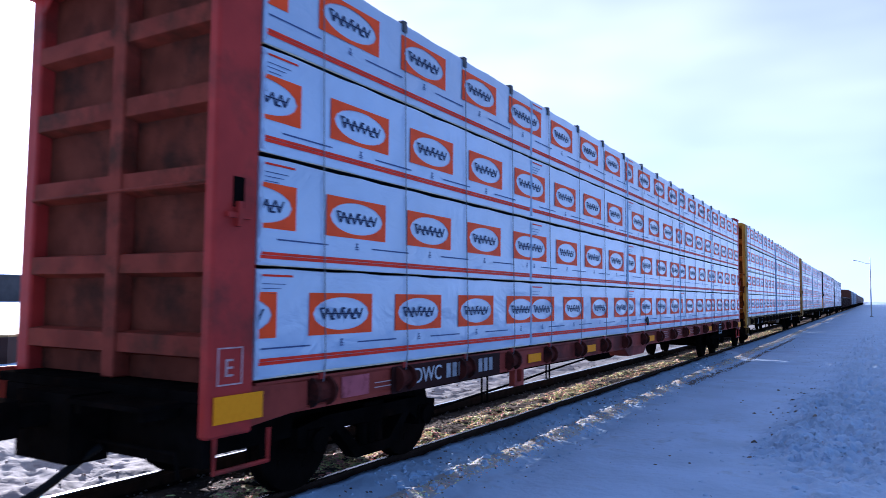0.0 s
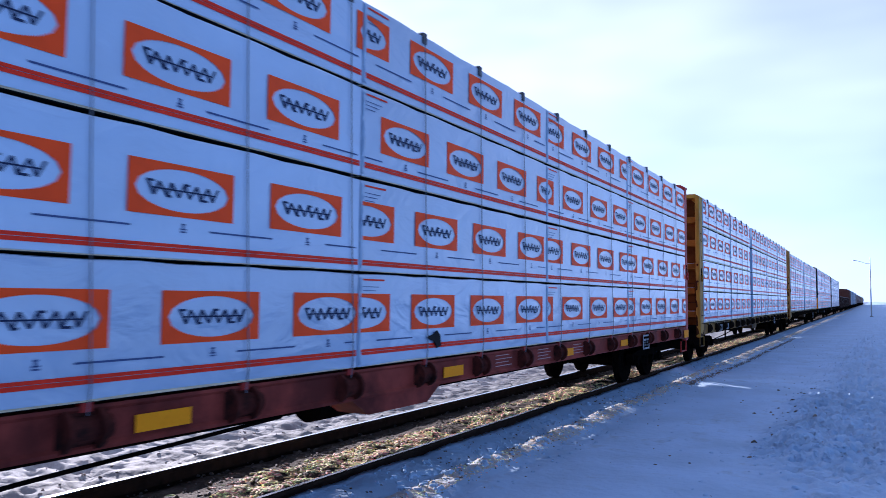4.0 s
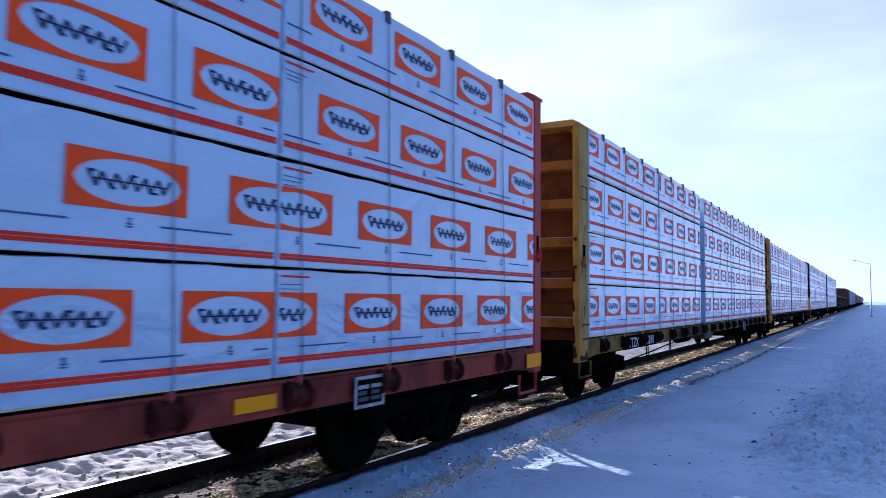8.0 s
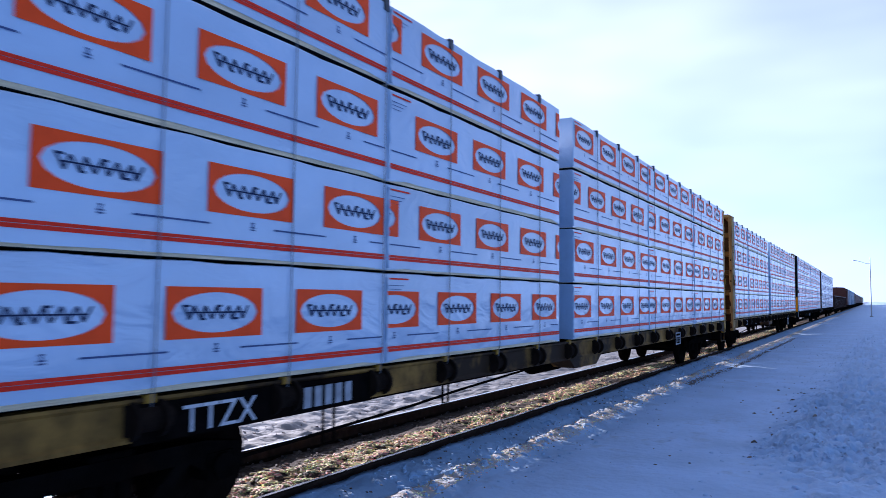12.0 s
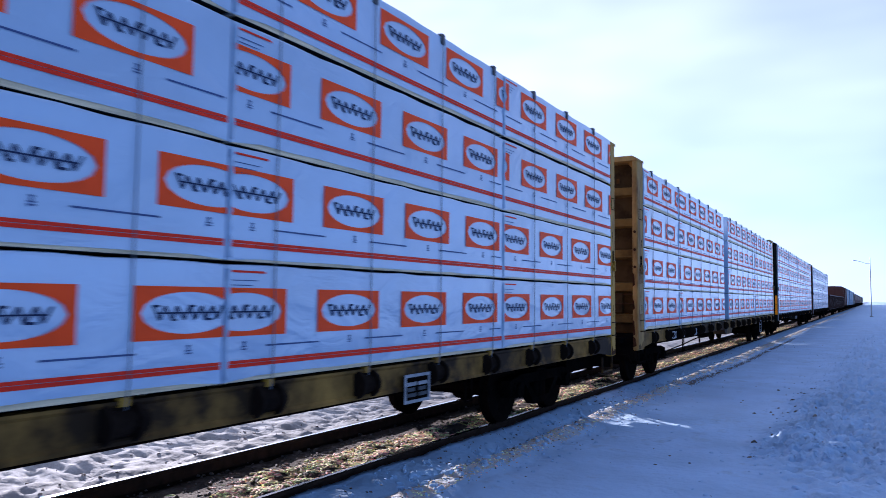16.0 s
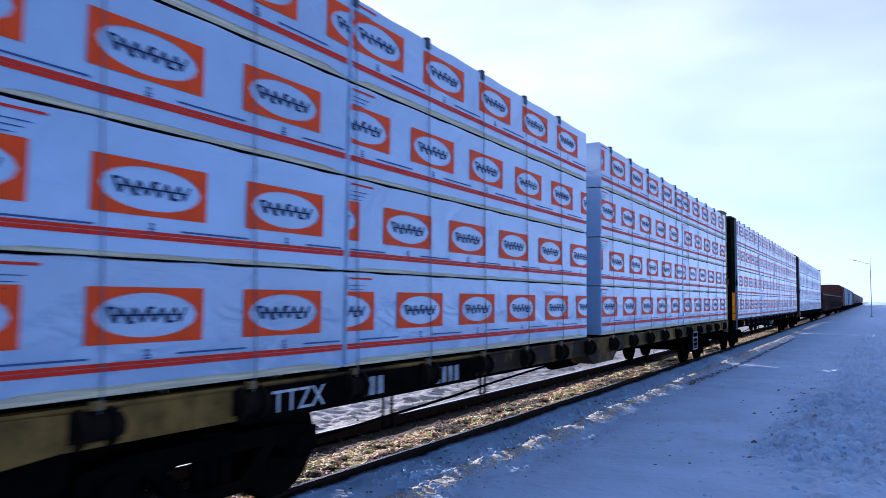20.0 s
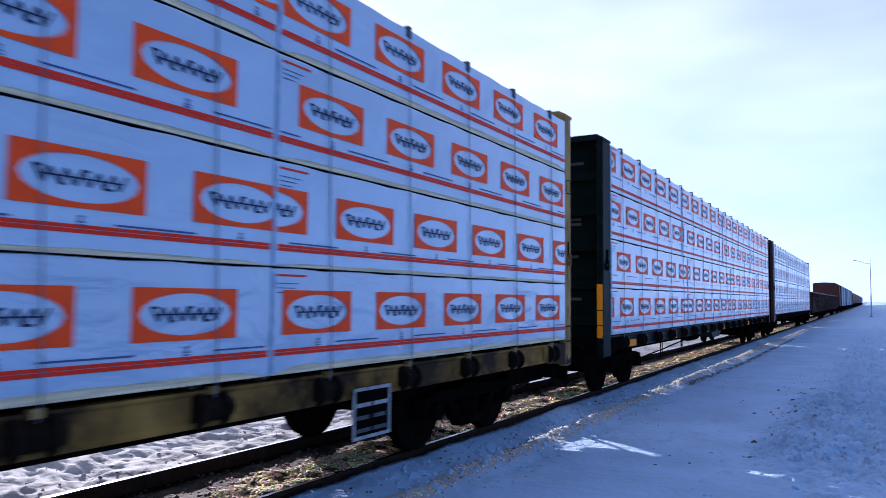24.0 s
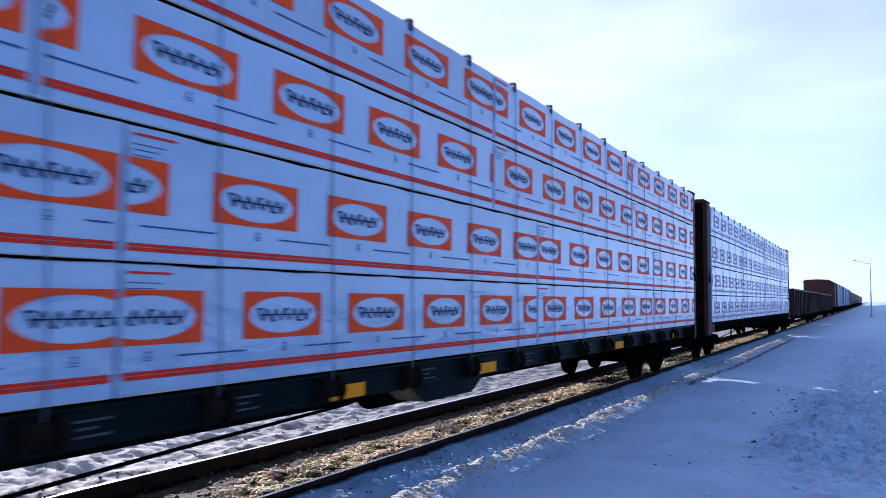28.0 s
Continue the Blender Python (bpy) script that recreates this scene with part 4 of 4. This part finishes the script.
    tube(bm, [(0.9, 3.3, 0.42), (0.9, 3.9, 0.44), (0.9, 6.2, 0.53), (0.92, 7.3, 0.60), (0.95, 9.4, 0.70)], 0.016)
    part("brake_rod", bm, "black_steel", ob)
    for y, foot, wide in ((4.25, 0.50, 0.07), (6.2, 0.60, 0.06), (17.9, 0.55, 0.07)):
        bm = bmesh.new()
        tube(bm, [(1.33, y - wide, 0.85), (1.33, y - wide, foot), (1.33, y + wide, foot), (1.33, y + wide, 0.85)], 0.012, 6)
        part("hanger", bm, "black_steel", ob)
    if bracket:
        bm = bmesh.new()
        for a, b, c, d in ((5.03, 5.10, 0.65, 0.84), (5.24, 5.31, 0.65, 0.84), (5.03, 5.31, 0.60, 0.65)):
            box(bm, 1.28, 1.36, a, b, c, d)
        part("step_bracket", bm, grime, ob)
    return ob


def plate(ob, name, mat, y0, y1, z0, z1, label="", x=1.402):
    bm = bmesh.new()
    box(bm, x, x + 0.006, y0, y1, z0, z1)
    return part(name, bm, mat, ob, label)


def stencil(ob, text, y, z, size, mat="letter_white", x=1.4095):
    """Painted letters on the sill."""
    c = bpy.data.curves.new("stencil", "FONT")
    c.body, c.size, c.extrude = text, size, 0.001
    src = new("stencil_source", c)
    bpy.context.view_layer.update()
    me = bpy.data.meshes.new_from_object(src.evaluated_get(bpy.context.evaluated_depsgraph_get()))
    bpy.data.objects.remove(src)
    me.materials.clear()
    me.materials.append(M[mat])
    return part("lettering", me, None, ob, at=Matrix.Translation((x, y, z)) @ Matrix(((0, 0, 1, 0), (1, 0, 0, 0), (0, 1, 0, 0), (0, 0, 0, 1))))


def number_bars(ob, y, z, n, h, mat="faded_number", x=1.4045, step=0.13):
    """Unlettered figures: a row of plain bars."""
    for i in range(n):
        plate(ob, "number_bar", mat, y + i * step, y + i * step + step * 0.66, z, z + h, x=x)


def placard(ob, y0, y1, z0, z1):
    """A black stencil panel with a white border and rows of small print as bars."""
    p = plate(ob, "placard", "black_steel", y0, y1, z0, z1, "black stencil panel with a white border", x=1.43)
    for a, b, c, d in ((y0, y1, z1 - 0.03, z1), (y0, y1, z0, z0 + 0.03), (y0, y0 + 0.03, z0 + 0.03, z1 - 0.03), (y1 - 0.03, y1, z0 + 0.03, z1 - 0.03)):
        plate(p, "placard_border", "faded_number", a, b, c, d, x=1.437)
    mid = (y0 + y1) / 2
    for a, b in ((y0 + 0.05, mid - 0.02), (mid + 0.02, y1 - 0.05)):
        for j in range(3):
            z = z0 + 0.06 + (z1 - z0 - 0.12) * j / 3
            plate(p, "stencil_bar", "faded_number" if j == 2 else "grey_stencil", a, b - 0.03 * (j % 2), z, z + 0.035, x=1.437)


ORIGINS = [3.44, 28.07, 52.65, 76.86, 101.6]
car = centre_beam_car(ORIGINS[0], "red_paint", True, "rust-red centre-beam railcar with ribbed bulkhead, loaded with lumber", top=4.36, bracket=True)
plate(car, "reflector", "reflector", 0.04, 0.50, 0.84, 1.03, "yellow reflective plate", x=1.43)
plate(car, "reflector", "reflector", CAR - 0.5, CAR - 0.04, 0.82, 1.0, "yellow reflective plate", x=1.43)
for a, b, c, d in ((0.07, 0.30, 1.355, 1.365), (0.07, 0.30, 1.10, 1.11), (0.07, 0.08, 1.11, 1.355), (0.29, 0.30, 1.11, 1.355)):
    plate(car, "stencil_box", "faded_white", a, b, c, d, x=1.421)
stencil(car, "E", 0.13, 1.16, 0.18, "faded_white", 1.4225)
plate(car, "name_board", "name_board", 2.2, 4.5, 0.815, 1.07, "dark brown board behind the car lettering")
stencil(car, "DWC", 2.585, 0.88, 0.215)
number_bars(car, 3.22, 0.88, 3, 0.15)
number_bars(car, 3.95, 0.88, 3, 0.15)
for y in (12.6, 13.88, 15.22, 1.95):
    for j in range(4 if y > 2 else 2):
        plate(car, "stencil_bar", "faded_white", y, y + 0.45 - 0.09 * (j % 2), 0.90 + 0.042 * j, 0.908 + 0.042 * j, x=1.392)
plate(car, "faded_panel", "faded_pink", 1.47, 1.86, 0.86, 1.04, "sun-faded pink panel", x=1.39)
for y in (5.36, 7.64, 11.36, 14.8, 17.64):
    plate(car, "reflector", "reflector", y, y + 0.42, 0.88, 0.99, "yellow reflective strip", x=1.4)
placard(car, 18.98, 19.42, 0.75, 1.03)

car = centre_beam_car(ORIGINS[1], "yellow_paint", True, "weathered yellow centre-beam railcar with ribbed bulkhead, loaded with lumber", top=4.47, lean=0.0, gap=(9.2, 10.1))
plate(car, "name_board", "black_steel", 2.3, 4.75, 0.80, 1.05, "black board behind the car lettering")
stencil(car, "TTZX", 2.67, 0.825, 0.26)
number_bars(car, 3.85, 0.835, 5, 0.165)
placard(car, 16.42, 16.88, 0.70, 0.98)

car = centre_beam_car(ORIGINS[2], "yellow_dull", True, "dull yellow centre-beam railcar, loaded with wrapped lumber", CAR=22.7, low=0.845, top=4.335, gap=(9.5, 10.3))
plate(car, "name_board", "black_steel", 2.3, 5.9, 0.80, 1.05, "black board behind the car lettering")
stencil(car, "TTZX", 2.62, 0.845, 0.24)
number_bars(car, 3.72, 0.845, 3, 0.165)
number_bars(car, 5.0, 0.835, 4, 0.165)
placard(car, 17.38, 17.94, 0.48, 0.93)

car = centre_beam_car(ORIGINS[3], "green_paint", True, "dark green centre-beam railcar with yellow strips, loaded with lumber", sill_mat="green_paint", low=0.85)
for a, b in ((1.07, 1.28), (1.295, 1.53), (1.545, 1.98)):
    bm = bmesh.new()
    box(bm, 1.315, 1.412, -0.008, -0.001, a, b)
    part("reflector", bm, "reflector", car, "yellow reflective strip")
for y in (1.46, 4.78, 8.5, 11.1, 16.25, 20.5):
    plate(car, "reflector", "reflector", y, y + 0.46, 0.86, 0.98, "yellow reflective strip", x=1.43)

for y in (2.5, 3.9, 6.1, 7.3, 9.8, 12.3, 14.7):
    for j in range(3):
        plate(car, "stencil_bar", "grey_stencil", y, y + 0.42 - 0.1 * (j % 2), 0.90 + 0.045 * j, 0.915 + 0.045 * j, x=1.39)

centre_beam_car(ORIGINS[4], "brown_paint", False, "brown centre-beam railcar with dark bulkheads, loaded with lumber", sill_mat="black_steel", top=4.36)

# loads, car by car
m1 = spans_of([3.86, 8.82, 13.28, 17.56, 21.44, 26.30])
load([(1.08, 1.92, 1.095, 1.212, 1.572), (1.955, 2.767, 1.96, 2.032, 2.412), (2.812, 3.577, 2.818, 2.914, 3.222), (3.606, 4.36, 3.612, 3.702, 4.075)], [m1] * 4,
     [[4.86, 10.43, 15.76, 18.57, 22.71], [5.05, 10.15, 15.81, 18.95, 22.88], [5.08, 10.09, 16.42, 18.60, 22.31], [6.12, 9.95, 16.90, 19.00, 22.18]])
# torn corner of the cover, folded out from a bottom pack
torn = next(o for o in MOVERS if o.name.startswith("lumber_pack") and abs(o.location.y - 13.28) < 0.01 and abs(o.location.z - raised(1.08)) < 0.01 and o.location.x > 1)
bm = bmesh.new()
prism(bm, [(1.28 - 0.16, 0.22), (1.28 - 0.05, 0.24), (1.28 + 0.03, 0.28), (1.28 + 0.09, 0.23), (1.28 + 0.11, 0.12), (1.28 + 0.03, 0.10), (1.28 - 0.03, 0.17), (1.28 - 0.10, 0.19)], "x", 0.008, 0.022)
part("torn_flap", bm, "film_back", torn, "torn dark flap of the wrap")
m2 = spans_of([28.50, 33.00, 37.36]) + spans_of([37.90, 42.24, 46.66, 50.95])
load([(1.085, 1.94, 1.12, 1.217, 1.60), (1.975, 2.799, 1.997, 2.10, 2.478), (2.82, 3.664, 2.855, 2.97, 3.355), (3.714, 4.47, 3.745, 3.832, 4.212)], [m2] * 4,
     [[30.99, 34.36, 39.50, 43.64, 49.47], [31.30, 33.98, 39.64, 43.69, 49.44], [31.18, 33.89, 40.25, 43.63, 50.05], [29.80, 33.99, 42.08, 43.23, 50.03]])
m3 = spans_of([53.08, 56.11, 62.24]) + spans_of([62.92, 69.03, 75.10])
load([(1.10, 1.932, 1.16, 1.275, 1.59), (1.955, 2.766, 1.985, 2.10, 2.394), (2.79, 3.575, 2.825, 2.943, 3.235), (3.60, 4.335, 3.65, 3.748, 4.047)], [m3] * 4,
     [[55.37, 57.32, 63.39, 73.22], [55.37, 57.08, 63.83, 72.63], [55.31, 57.53, 63.33, 73.35], [55.0, 58.96, 63.93, 73.14]])
m4 = spans_of([77.28, 83.37, 89.68, 95.75, 99.75])
m4u = spans_of([77.28, 82.80, 88.35, 94.2, 99.75])
load([(1.08, 1.906, 1.088, 1.204, 1.574), (1.932, 2.771, 1.938, 2.02, 2.408), (2.80, 3.585, 2.808, 2.898, 3.28), (3.616, 4.40, 3.622, 3.70, 4.11)], [m4, m4, m4u, m4u],
     [[79.45, 84.80, 90.32, 96.3], [79.26, 84.49, 91.33, 96.1], [79.87, 83.83, 89.08, 94.9], [80.81, 83.17, 89.53, 95.1]])
m5 = spans_of([102.10, 108.1, 114.2, 120.3, 124.15])
load([(1.07, 1.84, 1.08, 1.2, 1.5), (1.88, 2.68, 1.886, 2.0, 2.3), (2.72, 3.53, 2.726, 2.85, 3.1), (3.57, 4.36, 3.576, 3.7, 4.0)], [m5] * 4, [[102.9, 108.5, 114.6, 120.9], [103.1, 108.3, 114.9, 120.6], [102.7, 108.7, 114.5, 121.1], [103.0, 108.4, 114.8, 120.8]], faint=True)


# wooden stickers between the tiers
def make_spacers():
    me = {}
    for y, z, h in SPACERS:
        k = round(h, 3)
        if k not in me:
            bm = bmesh.new()
            box(bm, 0.23, 1.02, -0.045, 0.045, 0.0, k)
            me[k] = mesh_of(bm, "lumber")
        ob = tagged(new("wood_spacer", me[k]), "sawn wooden spacer lying between lumber packs", "spacer", "spacers between the packs")
        ob.matrix_basis = Matrix.Translation((0, y, z))
        MOVERS.append(ob)


make_spacers()


# ---- the far part of the train ----
def gondola(y0, length, mat):
    ob = thing("gondola_car", "dark brown open gondola railcar with ribbed sides", "railcar", (0, y0, 0), "far cars of the train")
    MOVERS.append(ob)
    top = 2.35
    for s in (-1, 1):
        bm = bmesh.new()
        prism(bm, [(s * 1.40, 0.95), (s * 1.44, 0.95), (s * 1.44, top), (s * 1.50, top), (s * 1.50, top + 0.1), (s * 1.38, top + 0.1), (s * 1.38, top), (s * 1.40, top)], "y", 0, length)
        part("side_wall", bm, mat, ob)
        bm = bmesh.new()
        box(bm, min(s * 1.34, s * 1.39), max(s * 1.34, s * 1.39), 0.2, length - 0.2, 0.66, 0.945)
        part("side_sill", bm, "black_steel", ob)
    for y in (0.0, length - 0.06):
        bm = bmesh.new()
        box(bm, -1.395, 1.395, y, y + 0.06, 0.95, top + 0.09)
        part("end_wall", bm, mat, ob)
    bm = bmesh.new()
    box(bm, -1.395, 1.395, 0.06, length - 0.06, 0.95, 1.05)
    part("floor", bm, mat, ob)
    bm = bmesh.new()
    box(bm, -0.2, 0.2, 0.1, length - 0.1, 0.55, 0.945)
    part("centre_sill", bm, "black_steel", ob)
    n = int(length / 1.1)
    for i in range(n + 1):
        bm = bmesh.new()
        y = 0.1 + (length - 0.2) * i / n
        box(bm, 1.44, 1.53, y - 0.06, y + 0.06, 0.85, top)
        part("rib", bm, mat, ob)
    for y in (1.9, length - 1.9):
        truck(ob, y)
    coupler(ob, 0.0, -1)
    coupler(ob, length, 1)
    return ob


def boxcar(y0, length, top, mat, label, door=None):
    ob = thing("boxcar", label, "railcar", (0, y0, 0), "far cars of the train")
    MOVERS.append(ob)
    bm = bmesh.new()
    prism(bm, [(-1.42, 1.0), (1.42, 1.0), (1.42, top - 0.18), (1.2, top - 0.05), (0, top), (-1.2, top - 0.05), (-1.42, top - 0.18)], "y", 0, length)
    part("body", bm, mat, ob)
    bm = bmesh.new()
    box(bm, 1.40, 1.47, 0.0, length, 0.70, 1.04)
    box(bm, -1.47, -1.40, 0.0, length, 0.70, 1.04)
    box(bm, -0.2, 0.2, 0.1, length - 0.1, 0.55, 1.0)
    part("side_sill", bm, "black_steel", ob)
    n = int(length / 1.2)
    for i in range(n + 1):
        bm = bmesh.new()
        y = 0.05 + (length - 0.1) * i / n
        box(bm, 1.42, 1.46, y - 0.05, y + 0.05, 1.04, top - 0.2)
        part("rib", bm, mat, ob)
    for z in (1.6, 2.2, 2.8, 3.4):
        if z < top - 0.4:
            bm = bmesh.new()
            box(bm, -1.3, 1.3, -0.06, 0.0, z, z + 0.12)
            part("end_rib", bm, mat, ob)
    bm = bmesh.new()
    box(bm, 1.462, 1.50, length / 2 - 1.5, length / 2 + 1.5, 1.06, top - 0.35)
    part("door", bm, door or mat, ob)
    for y in (2.0, length - 2.0):
        truck(ob, y)
    coupler(ob, 0.0, -1)
    coupler(ob, length, 1)
    return ob


def hopper(y0, length, mat):
    ob = thing("hopper_car", "rounded covered hopper railcar seen far down the track", "railcar", (0, y0, 0), "far cars of the train")
    MOVERS.append(ob)
    bm = bmesh.new()
    prism(bm, [(-1.3, 1.3), (1.3, 1.3), (1.5, 2.2), (1.5, 3.3), (1.25, 4.0), (0.5, 4.4), (-0.5, 4.4), (-1.25, 4.0), (-1.5, 3.3), (-1.5, 2.2)], "y", 0.9, length - 0.9)
    part("body", bm, mat, ob)
    for i in range(3):
        bm = bmesh.new()
        c = length * (i + 0.5) / 3
        prism(bm, [(c - 2.0, 1.3), (c + 2.0, 1.3), (c + 0.4, 0.5), (c - 0.4, 0.5)], "x", -1.0, 1.0)
        part("chute", bm, mat, ob)
    bm = bmesh.new()
    box(bm, -1.4, 1.4, 0, length, 0.75, 1.15)
    part("underframe", bm, "black_steel", ob)
    for y in (2.0, length - 2.0):
        truck(ob, y)
    coupler(ob, 0.0, -1)
    coupler(ob, length, 1)
    return ob


gondola(126.4, 22.6, "brown_paint")
gondola(150.4, 22.2, "brown_paint")
y = 174.0
boxcar(y, 16.6, 4.25, "boxcar_paint", "red-brown ribbed boxcar with a plain end wall")
y += 18.0
for mat, door in (("white_paint", "grey_paint"), ("blue_paint", "white_paint"), ("white_paint", "blue_paint"), ("grey_paint", None)):
    boxcar(y, 16.6, 4.3, mat, "pale boxcar with dark sliding door, far along the train", door)
    y += 18.0
for i in range(13):
    hopper(y, 17.2, ("brown_paint", "boxcar_paint", "grey_paint", "yellow_dull")[i % 4 if i > 6 else i % 2])
    y += 18.6


# ---- beside the track, far off ----
def lamp_post(x, y, h, arm):
    ob = thing("street_lamp", "grey steel lamp post with one bracket arm", "street lamp", (x, y, -0.25), "lamp posts along the road")
    bm = bmesh.new()
    cyl(bm, (0, 0, h / 2), "z", 0.085, h / 2, 12, r2=0.04)
    cyl(bm, (0, 0, 0.1), "z", 0.2, 0.1, 12)
    part("pole", bm, "galvanised", ob)
    bm = bmesh.new()
    tube(bm, [(-0.86 * k, -0.51 * k, h - d) for k, d in ((0.03, 0.85), (0.3 * arm, 0.80), (0.6 * arm, 0.62), (arm, 0.45))], 0.025)
    part("arm", bm, "galvanised", ob)
    bm = bmesh.new()
    tube(bm, [(-0.86 * arm, -0.51 * arm, h - 0.46), (-0.86 * (arm + 0.4), -0.51 * (arm + 0.4), h - 0.40)], 0.045)
    part("lamp_head", bm, "galvanised", ob)


lamp_post(5.3, 105.7, 7.6, 1.75)


def shed(x, y, w, d, h, mat, label, ridge=0.0):
    ob = thing("shed", label, "building", (x, y, -0.35))
    bm = bmesh.new()
    box(bm, -w / 2, w / 2, 0, d, 0, h)
    part("wall", bm, mat, ob)
    bm = bmesh.new()
    prism(bm, [(-w / 2 - 0.3, h), (w / 2 + 0.3, h), (w / 2 + 0.3, h + 0.15), (0, h + 0.25 + ridge), (-w / 2 - 0.3, h + 0.15)], "y", -0.3, d + 0.3)
    part("roof", bm, "snow", ob, "snow-covered roof")
    for i in range(3):
        bm = bmesh.new()
        box(bm, -w / 2 + w * (i + 0.5) / 3 - w * 0.07, -w / 2 + w * (i + 0.5) / 3 + w * 0.07, -0.05, 0.0, h * 0.35, h * 0.7)
        part("window", bm, "black_steel", ob)
    return ob


shed(19.0, 420.0, 7.0, 10.0, 2.6, "building", "dark low shed far across the snow", 0.6)
shed(11.6, 240.0, 3.2, 8.0, 4.8, "orange_cladding", "orange-brown metal-clad hut beside the road", 0.2)
shed(-185.0, 88.0, 40.0, 40.0, 6.2, "building", "long dark grey warehouse behind the track", 1.0)


def platform(x, y):
    """A low plank loading platform on the far side of the track, its deck swept bare."""
    ob = thing("loading_platform", "low brown timber loading platform with snow under it", "platform", pose(x, y, -0.25, 0, 0, 30.7))
    for i in range(10):
        bm = bmesh.new()
        box(bm, -9.0, 0.0, 0.42 * i, 0.42 * i + 0.40, 0.78, 0.84)
        part("plank", bm, "platform_wood", ob)
    bm = bmesh.new()
    box(bm, -9.0, 0.0, 0.0, 0.10, 0.22, 0.775)
    part("fascia", bm, "brown_paint", ob)
    for i in range(4):
        bm = bmesh.new()
        box(bm, -0.25 - 2.6 * i, -0.05 - 2.6 * i, 0.1, 4.1, 0.0, 0.775)
        part("bearer", bm, "brown_paint", ob)


platform(-14.9, 10.9)


# ---- the train rolls past, slowly gaining speed ----
TRAVEL = [0.0, 1.975, 3.993, 6.06, 8.185, 10.376, 12.64, 14.977, 17.384, 19.851, 22.357, 24.9, 27.499, 30.176, 32.937, 35.769, 38.677, 41.679, 44.777, 47.958, 51.211, 54.528, 57.923, 61.411, 65.013, 68.747, 72.61, 76.577, 80.638]


def travelled(t):
    """Metres gone by t seconds."""
    return float(np.interp(t, range(29), TRAVEL))


def motions():
    for ob in MOVERS:
        x, y, z = ob.matrix_basis.translation
        walk(ob, [(float(t), pose(x, y - travelled(t), z)) for t in range(0, 29)])
    for w in WHEELS:
        x, y, z = w.matrix_basis.translation
        start = WHEEL_RNG.uniform(0, 360)
        rows = []
        for i in range(0, 211):
            t = i * 2 / 15
            rows.append((t, pose(x, y, z, start + math.degrees(travelled(t) / 0.457), 0, 0)))
        walk(w, rows)


WHEEL_RNG = random.Random(5)
motions()
